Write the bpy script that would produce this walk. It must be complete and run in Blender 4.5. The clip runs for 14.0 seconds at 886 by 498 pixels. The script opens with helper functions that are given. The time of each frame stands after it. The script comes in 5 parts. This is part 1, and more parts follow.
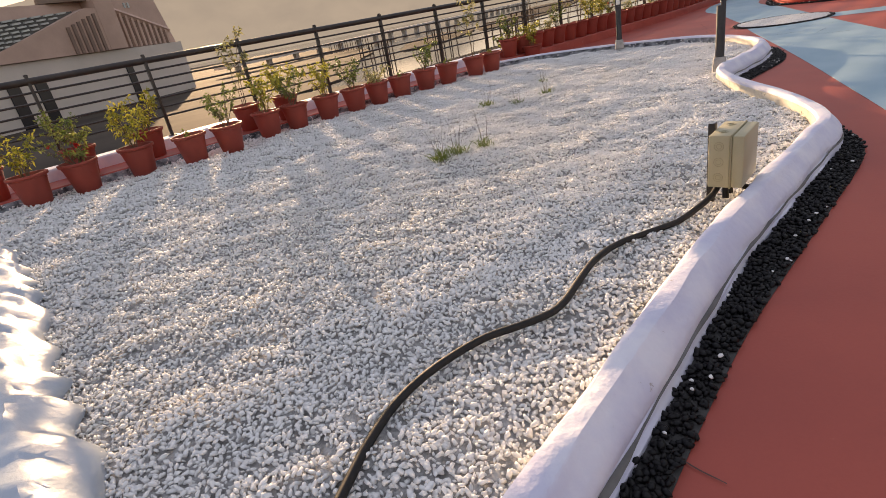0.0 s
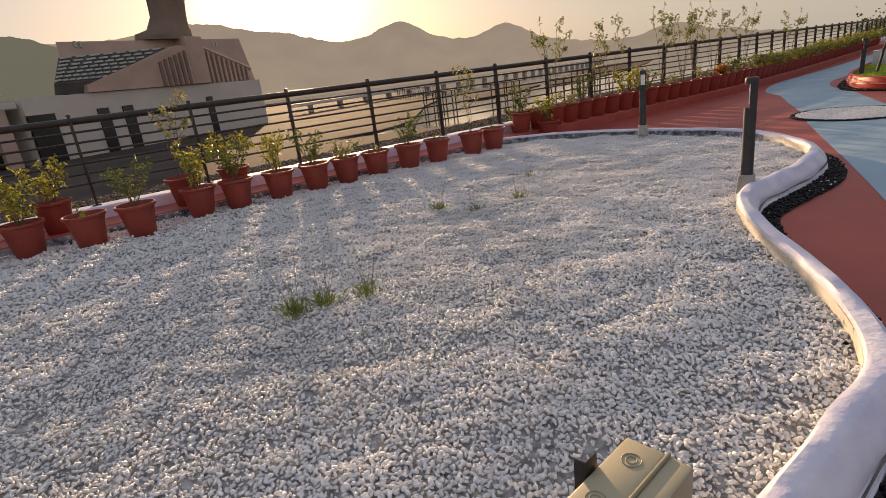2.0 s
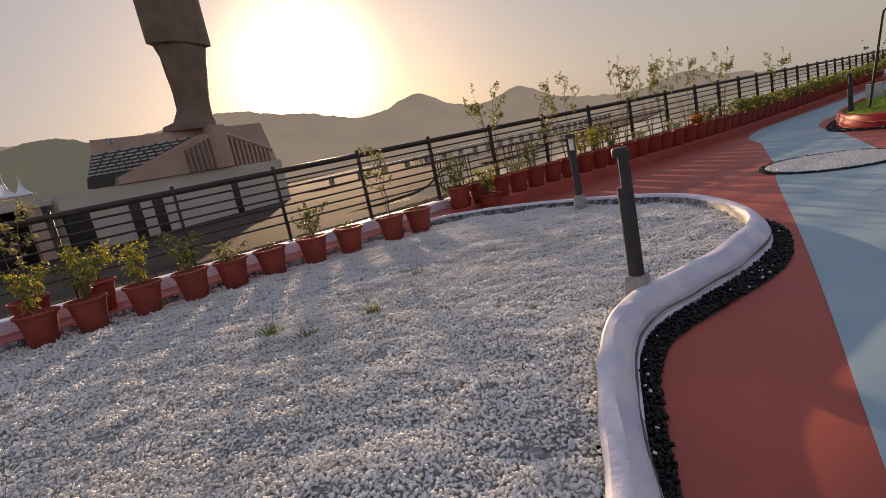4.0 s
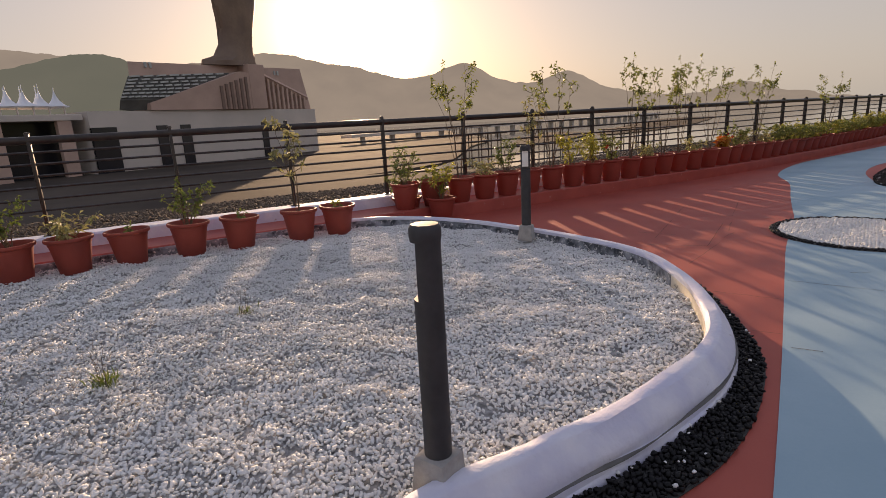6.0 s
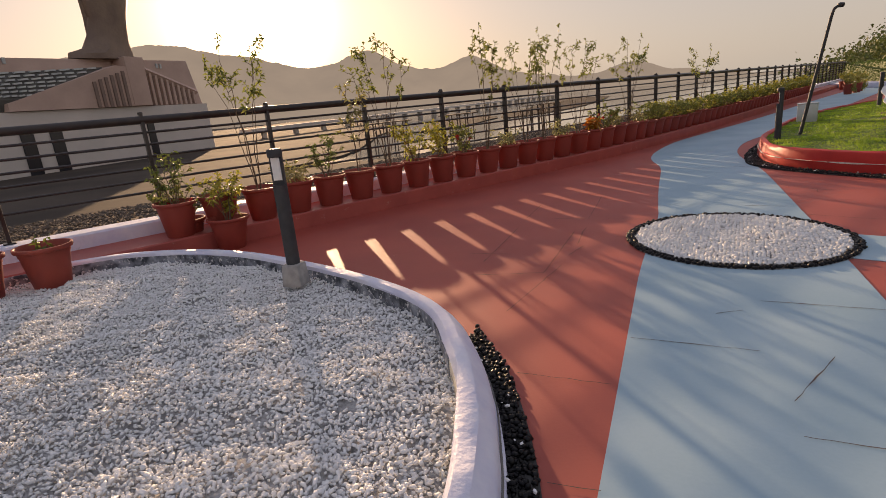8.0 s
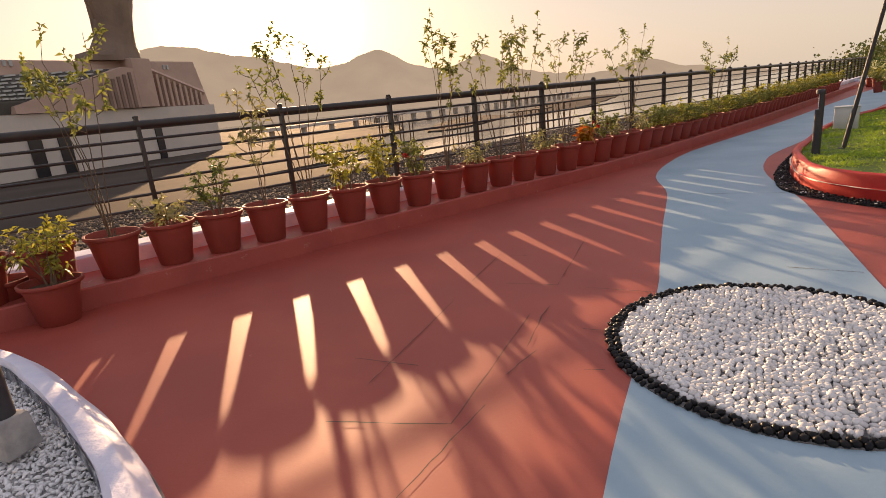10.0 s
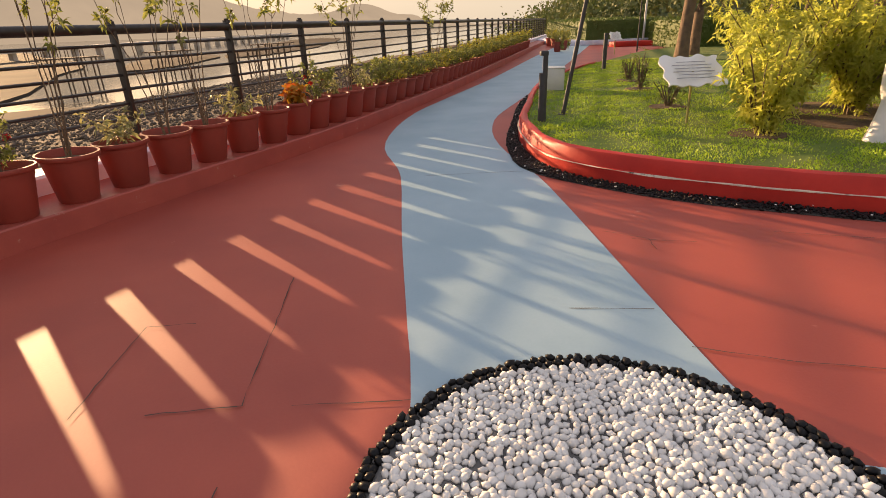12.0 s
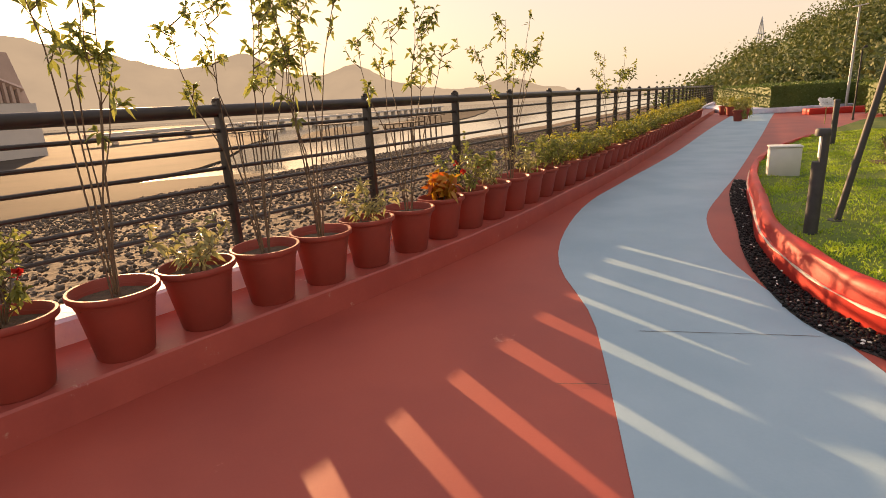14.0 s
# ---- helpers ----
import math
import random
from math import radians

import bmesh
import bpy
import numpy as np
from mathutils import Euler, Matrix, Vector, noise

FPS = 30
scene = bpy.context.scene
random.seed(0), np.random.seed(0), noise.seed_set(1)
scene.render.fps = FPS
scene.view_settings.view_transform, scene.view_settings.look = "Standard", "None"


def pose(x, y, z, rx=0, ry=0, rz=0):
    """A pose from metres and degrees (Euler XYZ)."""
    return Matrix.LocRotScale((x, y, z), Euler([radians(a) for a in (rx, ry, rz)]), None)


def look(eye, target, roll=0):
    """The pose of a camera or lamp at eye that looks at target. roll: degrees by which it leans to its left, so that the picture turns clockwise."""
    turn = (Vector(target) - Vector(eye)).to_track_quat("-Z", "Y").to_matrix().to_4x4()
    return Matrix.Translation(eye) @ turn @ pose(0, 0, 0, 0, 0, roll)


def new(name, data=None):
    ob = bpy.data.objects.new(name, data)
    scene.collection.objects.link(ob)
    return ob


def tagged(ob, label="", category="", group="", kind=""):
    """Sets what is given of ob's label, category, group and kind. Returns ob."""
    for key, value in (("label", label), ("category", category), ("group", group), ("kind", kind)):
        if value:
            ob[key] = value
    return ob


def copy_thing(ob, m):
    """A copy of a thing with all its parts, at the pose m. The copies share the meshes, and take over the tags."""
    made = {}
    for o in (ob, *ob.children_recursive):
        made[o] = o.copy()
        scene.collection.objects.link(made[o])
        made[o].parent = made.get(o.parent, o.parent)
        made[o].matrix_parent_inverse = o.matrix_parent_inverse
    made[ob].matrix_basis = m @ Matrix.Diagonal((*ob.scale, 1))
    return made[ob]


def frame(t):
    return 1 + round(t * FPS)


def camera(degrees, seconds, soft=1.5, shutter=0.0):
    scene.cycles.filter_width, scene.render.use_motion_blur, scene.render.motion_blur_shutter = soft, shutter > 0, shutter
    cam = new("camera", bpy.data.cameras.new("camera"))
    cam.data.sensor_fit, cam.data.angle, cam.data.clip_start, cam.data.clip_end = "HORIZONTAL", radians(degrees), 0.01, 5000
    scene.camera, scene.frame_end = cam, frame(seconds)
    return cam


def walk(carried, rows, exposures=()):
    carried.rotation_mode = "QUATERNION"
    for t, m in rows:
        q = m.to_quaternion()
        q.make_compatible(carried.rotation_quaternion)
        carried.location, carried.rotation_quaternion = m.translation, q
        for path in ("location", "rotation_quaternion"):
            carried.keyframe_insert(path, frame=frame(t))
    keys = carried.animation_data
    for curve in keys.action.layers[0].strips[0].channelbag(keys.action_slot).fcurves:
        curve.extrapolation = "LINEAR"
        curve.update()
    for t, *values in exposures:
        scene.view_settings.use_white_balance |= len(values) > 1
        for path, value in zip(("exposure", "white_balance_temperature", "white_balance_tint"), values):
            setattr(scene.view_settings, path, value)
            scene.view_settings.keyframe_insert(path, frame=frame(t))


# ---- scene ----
cam = camera(79.8, 14.0, soft=0.85)
PATH = [
    (0, (0.277, 0.853, 1.245), (0.307, 2.686, 0.445), -10.8),
    (0.5, (0.626, 1.225, 1.218), (0.634, 3.048, 0.397), -11.3),
    (1, (0.943, 1.698, 1.22), (0.827, 3.535, 0.436), -9.7),
    (1.5, (1.216, 2.117, 1.261), (1.065, 3.981, 0.552), -8.8),
    (2, (1.623, 2.486, 1.347), (1.484, 4.383, 0.73), -7.3),
    (2.5, (1.948, 2.829, 1.36), (1.875, 4.754, 0.824), -5.7),
    (3, (2.404, 3.186, 1.363), (2.423, 5.119, 0.85), -5.6),
    (3.5, (2.838, 3.436, 1.273), (2.683, 5.397, 0.915), -10.9),
    (3.7, (2.968, 3.561, 1.258), (2.782, 5.519, 0.894), -12.0),
    (5.8, (4.076, 5.328, 1.375), (3.558, 7.21, 0.94), -3.6),
    (6, (4.226, 5.475, 1.338), (3.926, 7.396, 0.868), -3.1),
    (6.5, (4.556, 5.804, 1.31), (4.44, 7.732, 0.79), -4.1),
    (7, (4.84, 6.338, 1.326), (4.904, 8.269, 0.811), -4.3),
    (7.5, (5.055, 6.745, 1.314), (5.132, 8.673, 0.79), -4.8),
    (8, (5.308, 7.214, 1.264), (5.307, 9.142, 0.73), -5.4),
    (8.2, (5.417, 7.406, 1.263), (5.443, 9.341, 0.755), -5.4),
    (10.3, (6.195, 9.234, 1.305), (6.136, 11.16, 0.77), -5.4),
    (10.5, (6.261, 9.459, 1.273), (6.203, 11.385, 0.737), -4.7),
    (11, (6.439, 9.895, 1.264), (6.838, 11.728, 0.57), -3.6),
    (11.5, (6.607, 10.175, 1.24), (7.488, 11.778, 0.432), -2.5),
    (12, (6.737, 10.582, 1.313), (7.587, 12.215, 0.531), -2.1),
    (12.5, (6.776, 10.992, 1.333), (7.395, 12.722, 0.542), -3.4),
    (13, (6.852, 11.508, 1.386), (7.269, 13.325, 0.662), -4.9),
    (13.5, (7.05, 11.966, 1.356), (7.316, 13.861, 0.775), -4.4),
    (14, (7.181, 12.464, 1.33), (7.6, 14.346, 0.799), -3.4),
]
walk(cam, [(t, look(eye, target, roll)) for t, eye, target, roll in PATH],
     exposures=((0, 0.86, 7250, 26), (2, 0.38, 7200, 27), (2.5, 0.32, 7050, 28), (3.5, 0.05, 6950, 29), (6, 0.33, 6900, 29), (8, 0.42, 7250, 30), (10.3, 0.85, 7900, 32), (11, 0.95, 8050, 28), (12, 1.0, 8150, 28), (13, 1.18, 8500, 29), (14, 1.12, 8900, 31)))


# ---- world, sun, exposure ----
SUN_WAY = Vector((-0.278, 0.950, 0.170)).normalized()
world = bpy.data.worlds.new("sky")
scene.world = world
world.use_nodes = True
wn = world.node_tree.nodes
sky = wn.new("ShaderNodeTexSky")
sky.sky_type = "NISHITA"
sky.sun_disc = False
sky.sun_elevation = math.asin(SUN_WAY.z)
sky.sun_rotation = math.atan2(SUN_WAY.x, SUN_WAY.y)
sky.air_density, sky.dust_density, sky.ozone_density = 1.0, 3.0, 1.2
# evening haze: warm grey low down, bluer overhead, thinning the clear sky
wlink = world.node_tree.links.new
wplace, wsplit, wrise, whaze, wmix = (wn.new("ShaderNode" + k) for k in ("TexCoord", "SeparateXYZ", "MapRange", "Mix", "Mix"))
wlink(wplace.outputs["Generated"], wsplit.inputs[0])
wlink(wsplit.outputs["Z"], wrise.inputs["Value"])
wrise.inputs["From Min"].default_value, wrise.inputs["From Max"].default_value = 0.0, 0.55
whaze.data_type = wmix.data_type = "RGBA"
whaze.inputs["A"].default_value, whaze.inputs["B"].default_value = (4.0, 4.1, 3.4, 1), (2.9, 3.6, 4.4, 1)
wlink(wrise.outputs[0], whaze.inputs["Factor"])
wmix.inputs["Factor"].default_value = 0.155
wlink(whaze.outputs["Result"], wmix.inputs["A"])
wlink(sky.outputs[0], wmix.inputs["B"])
# the bright aureole of the low sun
wdot, wnear, wsoft, wring, wsum = (wn.new("ShaderNode" + k) for k in ("VectorMath", "MapRange", "Math", "Mix", "Mix"))
wdot.operation, wsoft.operation = "DOT_PRODUCT", "POWER"
wdot.inputs[1].default_value = SUN_WAY
wlink(wplace.outputs["Generated"], wdot.inputs[0])
wlink(wdot.outputs["Value"], wnear.inputs["Value"])
wnear.inputs["From Min"].default_value, wnear.inputs["From Max"].default_value = math.cos(radians(11)), 1.0
wlink(wnear.outputs[0], wsoft.inputs[0])
wsoft.inputs[1].default_value = 2.6
wring.data_type = wsum.data_type = "RGBA"
wring.inputs["A"].default_value, wring.inputs["B"].default_value = (0, 0, 0, 1), (16, 13, 8, 1)
wlink(wsoft.outputs[0], wring.inputs["Factor"])
wsum.blend_type = "ADD"
wsum.inputs["Factor"].default_value = 1.0
wlink(wmix.outputs["Result"], wsum.inputs["A"])
wlink(wring.outputs["Result"], wsum.inputs["B"])
wlink(wsum.outputs["Result"], wn["Background"].inputs["Color"])
wn["Background"].inputs["Strength"].default_value = 0.1
sun_data = bpy.data.lights.new("sun", "SUN")
sun_data.energy, sun_data.angle, sun_data.color = 5.0, radians(0.6), (1.0, 0.76, 0.44)
sun_lamp = new("sun", sun_data)
sun_lamp.matrix_world = look(SUN_WAY * 50, (0, 0, 0))


# ---- materials ----
def material(name, base, second=None, rough=0.7, metal=0.0, scale=6.0, fine=60.0, bump=0.2, depth=0.01, stain=None, stain_at=0.62, island=0.0, obrand=0.0, spec=0.5, thin=0.0):
    """A surface with colour variation at two scales, stains and fine relief."""
    m = bpy.data.materials.new(name)
    m.use_nodes = True
    nt = m.node_tree
    n, link = nt.nodes, nt.links.new
    bsdf = n["Principled BSDF"]
    geo = n.new("ShaderNodeTexCoord")
    big, small = n.new("ShaderNodeTexNoise"), n.new("ShaderNodeTexNoise")
    for node, s in ((big, scale), (small, fine)):
        node.inputs["Scale"].default_value = s
        node.inputs["Detail"].default_value = 6
        link(geo.outputs["Object"], node.inputs["Vector"])
    second = second or tuple(c * 0.75 for c in base)
    mix = n.new("ShaderNodeMix")
    mix.data_type = "RGBA"
    mix.inputs["A"].default_value, mix.inputs["B"].default_value = (*base, 1), (*second, 1)
    add = n.new("ShaderNodeMath")
    add.operation = "MULTIPLY_ADD"
    add.inputs[1].default_value, add.inputs[2].default_value = 0.45, -0.2
    link(small.outputs["Fac"], add.inputs[0])
    ramp = n.new("ShaderNodeMapRange")
    ramp.inputs["From Min"].default_value, ramp.inputs["From Max"].default_value = 0.35, 0.65
    link(big.outputs["Fac"], ramp.inputs["Value"])
    summed = n.new("ShaderNodeMath")
    summed.operation = "ADD"
    summed.use_clamp = True
    link(ramp.outputs[0], summed.inputs[0])
    link(add.outputs[0], summed.inputs[1])
    fac = summed.outputs[0]
    if island or obrand:
        info = n.new("ShaderNodeNewGeometry" if island else "ShaderNodeObjectInfo")
        k = n.new("ShaderNodeMath")
        k.operation = "MULTIPLY_ADD"
        k.use_clamp = True
        amount = island or obrand
        k.inputs[1].default_value = amount
        link(info.outputs["Random Per Island" if island else "Random"], k.inputs[0])
        scaled = n.new("ShaderNodeMath")
        scaled.operation = "MULTIPLY"
        scaled.inputs[1].default_value = 1 - amount
        link(fac, scaled.inputs[0])
        link(scaled.outputs[0], k.inputs[2])
        fac = k.outputs[0]
    link(fac, mix.inputs["Factor"])
    colour = mix.outputs["Result"]
    if stain:
        spots = n.new("ShaderNodeTexNoise")
        spots.inputs["Scale"].default_value = scale * 2.3
        spots.inputs["Detail"].default_value = 8
        spots.inputs["Roughness"].default_value = 0.7
        link(geo.outputs["Object"], spots.inputs["Vector"])
        cut = n.new("ShaderNodeMapRange")
        cut.inputs["From Min"].default_value, cut.inputs["From Max"].default_value = stain_at, stain_at + 0.05
        link(spots.outputs["Fac"], cut.inputs["Value"])
        over = n.new("ShaderNodeMix")
        over.data_type = "RGBA"
        over.inputs["B"].default_value = (*stain, 1)
        link(cut.outputs[0], over.inputs["Factor"])
        link(colour, over.inputs["A"])
        colour = over.outputs["Result"]
    link(colour, bsdf.inputs["Base Color"])
    bsdf.inputs["Roughness"].default_value, bsdf.inputs["Metallic"].default_value = rough, metal
    bsdf.inputs["Specular IOR Level"].default_value = spec
    if bump:
        b = n.new("ShaderNodeBump")
        b.inputs["Strength"].default_value, b.inputs["Distance"].default_value = bump, depth
        link(small.outputs["Fac"], b.inputs["Height"])
        link(b.outputs[0], bsdf.inputs["Normal"])
    if thin:
        t = n.new("ShaderNodeBsdfTranslucent")
        link(colour, t.inputs["Color"])
        both = n.new("ShaderNodeMixShader")
        both.inputs[0].default_value = thin
        link(bsdf.outputs[0], both.inputs[1])
        link(t.outputs[0], both.inputs[2])
        link(both.outputs[0], n["Material Output"].inputs["Surface"])
    return m


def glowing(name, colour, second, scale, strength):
    """A plain far backdrop whose emission paints in a flat haze colour."""
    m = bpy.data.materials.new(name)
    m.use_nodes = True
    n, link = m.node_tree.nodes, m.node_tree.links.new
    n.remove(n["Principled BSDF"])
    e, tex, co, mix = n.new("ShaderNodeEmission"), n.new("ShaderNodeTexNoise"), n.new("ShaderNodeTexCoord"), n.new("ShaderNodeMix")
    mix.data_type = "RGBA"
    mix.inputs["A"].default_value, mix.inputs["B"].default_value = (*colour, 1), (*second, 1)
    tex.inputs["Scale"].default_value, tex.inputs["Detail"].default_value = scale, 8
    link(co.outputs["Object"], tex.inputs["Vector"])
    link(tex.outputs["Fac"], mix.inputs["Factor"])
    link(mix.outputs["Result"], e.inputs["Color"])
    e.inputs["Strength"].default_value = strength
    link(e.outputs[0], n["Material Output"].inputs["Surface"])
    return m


RED_FLOOR = material("red_painted_concrete", (0.43, 0.075, 0.048), (0.35, 0.058, 0.040), rough=0.6, spec=0.5, scale=1.1, fine=70, bump=0.12, depth=0.004, stain=(0.55, 0.19, 0.13), stain_at=0.67)
WHITE_FLOOR = material("pale_blue_white_floor_paint", (0.335, 0.465, 0.53), (0.275, 0.405, 0.475), rough=0.62, spec=0.2, scale=1.3, fine=60, bump=0.1, depth=0.004, stain=(0.42, 0.47, 0.50), stain_at=0.71)
RED_LEDGE = material("red_painted_ledge", (0.44, 0.088, 0.064), (0.36, 0.068, 0.052), rough=0.5, spec=0.5, scale=3, fine=50, bump=0.15, depth=0.004, stain=(0.46, 0.22, 0.17), stain_at=0.63)
WHITE_PAINT = material("white_wall_paint", (0.74, 0.73, 0.80), (0.58, 0.58, 0.72), rough=0.6, spec=0.3, scale=4, fine=26, bump=0.5, depth=0.012, stain=(0.36, 0.33, 0.33), stain_at=0.665)
WORN_PAINT = material("worn_cream_wall_paint", (0.72, 0.67, 0.56), (0.56, 0.51, 0.42), rough=0.7, scale=5, fine=40, bump=0.4, depth=0.008, stain=(0.10, 0.09, 0.08), stain_at=0.59)
GREY_EDGE = material("grey_weathered_plaster", (0.34, 0.36, 0.40), (0.04, 0.045, 0.055), rough=0.8, scale=11, fine=40, bump=0.4, depth=0.008, stain=(0.68, 0.67, 0.66), stain_at=0.56)
GRAVEL = material("white_marble_chips", (0.95, 0.94, 0.93), (0.84, 0.83, 0.82), rough=0.7, scale=1.2, fine=90, bump=0.1, depth=0.002, island=0.6, thin=0.12)
# darker than the chips: shade of the gaps is put into this colour
GRAVEL_BASE = material("chip_bed_gap_shade", (0.54, 0.53, 0.52), (0.24, 0.23, 0.22), rough=0.9, scale=30, fine=140, bump=0.8, depth=0.008)
PEBBLE_WHITE = material("smooth_white_pebble", (0.76, 0.75, 0.73), (0.58, 0.56, 0.54), rough=0.45, scale=8, fine=80, bump=0.05, depth=0.001, island=0.6)
PEBBLE_WHITE_ONE = material("smooth_white_pebble_single", (0.76, 0.75, 0.73), (0.58, 0.56, 0.54), rough=0.45, scale=8, fine=80, bump=0.05, depth=0.001, obrand=0.6)
GRAVEL_ONE = material("white_marble_chip_single", (0.93, 0.92, 0.91), (0.80, 0.79, 0.78), rough=0.7, scale=8, fine=90, bump=0.1, depth=0.002, obrand=0.6, thin=0.12)
PEBBLE_BLACK = material("polished_black_pebble", (0.004, 0.004, 0.006), (0.013, 0.012, 0.012), rough=0.4, spec=0.2, scale=8, fine=80, bump=0.05, depth=0.001, island=0.6)
PEBBLE_BLACK_ONE = material("polished_black_pebble_single", (0.004, 0.004, 0.006), (0.013, 0.012, 0.012), rough=0.4, spec=0.2, scale=8, fine=80, bump=0.05, depth=0.001, obrand=0.6)
MORTAR = material("grey_mortar", (0.17, 0.165, 0.16), rough=0.9, scale=10, fine=80)
DARK_MORTAR = material("dark_mortar", (0.06, 0.057, 0.055), rough=0.9, scale=10, fine=80)
CRACK = material("dark_crack", (0.10, 0.06, 0.05), rough=0.95, scale=9, fine=80, bump=0)
RAIL_METAL = material("dark_bronze_painted_steel", (0.050, 0.040, 0.034), (0.032, 0.027, 0.025), rough=0.38, metal=0.3, scale=9, fine=120, bump=0.05, depth=0.001)
BOLLARD_METAL = material("dark_grey_powder_coat", (0.045, 0.046, 0.05), (0.03, 0.031, 0.034), rough=0.62, metal=0.0, scale=14, fine=160, bump=0.1, depth=0.001)
OPAL = material("opal_lamp_plastic", (0.85, 0.84, 0.8), (0.8, 0.79, 0.75), rough=0.35, bump=0)
CONCRETE = material("rough_concrete", (0.40, 0.38, 0.36), (0.28, 0.27, 0.26), rough=0.9, scale=14, fine=80, bump=0.5, depth=0.006)
POT = material("terracotta_plastic", (0.33, 0.055, 0.036), (0.25, 0.042, 0.028), rough=0.6, scale=5, fine=90, bump=0.06, depth=0.002, stain=(0.42, 0.2, 0.14), stain_at=0.70, obrand=0.35)
SOIL = material("dry_soil", (0.14, 0.085, 0.05), (0.08, 0.05, 0.03), rough=0.95, scale=20, fine=90, bump=0.8, depth=0.01)
BARK = material("thin_brown_stem", (0.17, 0.12, 0.07), (0.10, 0.07, 0.045), rough=0.85, scale=20, fine=120, bump=0.3, depth=0.002)
TRUNK = material("tree_bark", (0.20, 0.13, 0.08), (0.12, 0.08, 0.055), rough=0.9, scale=6, fine=40, bump=0.8, depth=0.02)
LEAF_GREEN = material("green_leaf", (0.09, 0.15, 0.03), (0.19, 0.22, 0.045), rough=0.45, scale=12, fine=60, bump=0, island=0.7, thin=0.4)
LEAF_YELLOW = material("yellow_green_leaf", (0.26, 0.29, 0.035), (0.46, 0.40, 0.06), rough=0.45, scale=12, fine=60, bump=0, island=0.7, thin=0.45)
SHRUB_LEAF = material("feathery_shrub_leaf", (0.42, 0.47, 0.07), (0.60, 0.58, 0.14), rough=0.5, scale=12, fine=60, bump=0, island=0.7, thin=0.68)
LEAF_OLIVE = material("olive_leaf", (0.16, 0.20, 0.045), (0.29, 0.30, 0.08), rough=0.5, scale=12, fine=60, bump=0, island=0.7, thin=0.45)
LEAF_PALE = material("pale_dry_leaf", (0.26, 0.27, 0.10), (0.38, 0.34, 0.16), rough=0.5, scale=12, fine=60, bump=0, island=0.7, thin=0.4)
LEAF_CROTON = material("red_orange_croton_leaf", (0.42, 0.08, 0.02), (0.50, 0.30, 0.03), rough=0.4, scale=12, fine=60, bump=0, island=0.8, thin=0.4)
FLOWER = material("red_petal", (0.55, 0.03, 0.02), (0.45, 0.02, 0.02), rough=0.5, bump=0, thin=0.35)
GRASS = material("lawn_blade", (0.20, 0.38, 0.022), (0.42, 0.53, 0.05), rough=0.5, scale=1.5, fine=30, bump=0, island=0.6, thin=0.35)
LAWN_SOIL = material("lawn_ground", (0.075, 0.14, 0.016), (0.12, 0.16, 0.022), rough=0.95, scale=2, fine=60, bump=0.6, depth=0.02)
RED_KERB = material("bright_red_kerb_paint", (0.55, 0.036, 0.026), (0.44, 0.028, 0.022), rough=0.5, spec=0.3, scale=3, fine=40, bump=0.25, depth=0.006, stain=(0.58, 0.15, 0.10), stain_at=0.70)
BEIGE = material("beige_plastic", (0.44, 0.39, 0.25), (0.39, 0.35, 0.22), rough=0.45, scale=4, fine=90, bump=0.04, depth=0.001)
BEIGE_DARK = material("beige_plastic_rim", (0.33, 0.29, 0.18), (0.30, 0.27, 0.17), rough=0.5, scale=4, fine=90, bump=0.03, depth=0.001)
RUBBER = material("black_rubber", (0.014, 0.014, 0.015), (0.02, 0.019, 0.019), rough=0.6, spec=0.25, scale=20, fine=100, bump=0.1, depth=0.001)
TARP = material("white_plastic_sheet", (0.50, 0.56, 0.64), (0.40, 0.47, 0.56), rough=0.4, scale=3, fine=30, bump=0.3, depth=0.01, thin=0.08)
BOARD = material("white_sign_board", (0.74, 0.74, 0.72), (0.68, 0.68, 0.66), rough=0.4, scale=4, fine=60, bump=0)
SIGN_INK = material("grey_sign_print", (0.30, 0.31, 0.32), rough=0.6, bump=0)
STONE_WHITE = material("white_sculpture_stone", (0.72, 0.71, 0.70), (0.60, 0.60, 0.60), rough=0.6, scale=6, fine=60, bump=0.2, depth=0.004)
CABINET = material("pale_grey_metal_box", (0.55, 0.57, 0.56), (0.48, 0.50, 0.49), rough=0.5, scale=4, fine=60, bump=0.03, depth=0.001)
RUBBLE = material("dark_rubble", (0.17, 0.14, 0.115), (0.085, 0.07, 0.06), rough=0.95, spec=0.1, scale=1.2, fine=9, bump=0.8, depth=0.06, island=0.5)
EARTH = material("brown_earth", (0.15, 0.115, 0.09), (0.095, 0.075, 0.06), rough=0.95, spec=0.05, scale=0.25, fine=4, bump=0.8, depth=0.08)
MUD = material("river_mud", (0.095, 0.076, 0.061), (0.06, 0.049, 0.041), rough=0.95, spec=0.05, scale=0.06, fine=1.2, bump=0.3, depth=0.05)
WATER = material("river_water", (0.05, 0.055, 0.05), (0.04, 0.045, 0.045), rough=0.07, scale=0.02, fine=0.9, bump=0.12, depth=0.05)
STONE_PINK = material("pink_sandstone_cladding", (0.58, 0.40, 0.32), (0.48, 0.33, 0.26), rough=0.85, scale=0.15, fine=2, bump=0.2, depth=0.05)
STONE_GREY = material("pale_grey_cladding", (0.66, 0.58, 0.51), (0.57, 0.51, 0.45), rough=0.85, scale=0.1, fine=1.5, bump=0.2, depth=0.05)
DARK_OPENING = material("dark_window_glass", (0.03, 0.03, 0.035), rough=0.15, bump=0)
# sandstone darkened to paint in the shade of flutes and slots
SHADED_STONE = material("sandstone_painted_shade", (0.27, 0.18, 0.14), (0.21, 0.14, 0.11), rough=0.85, scale=0.3, fine=2, bump=0.2, depth=0.05)
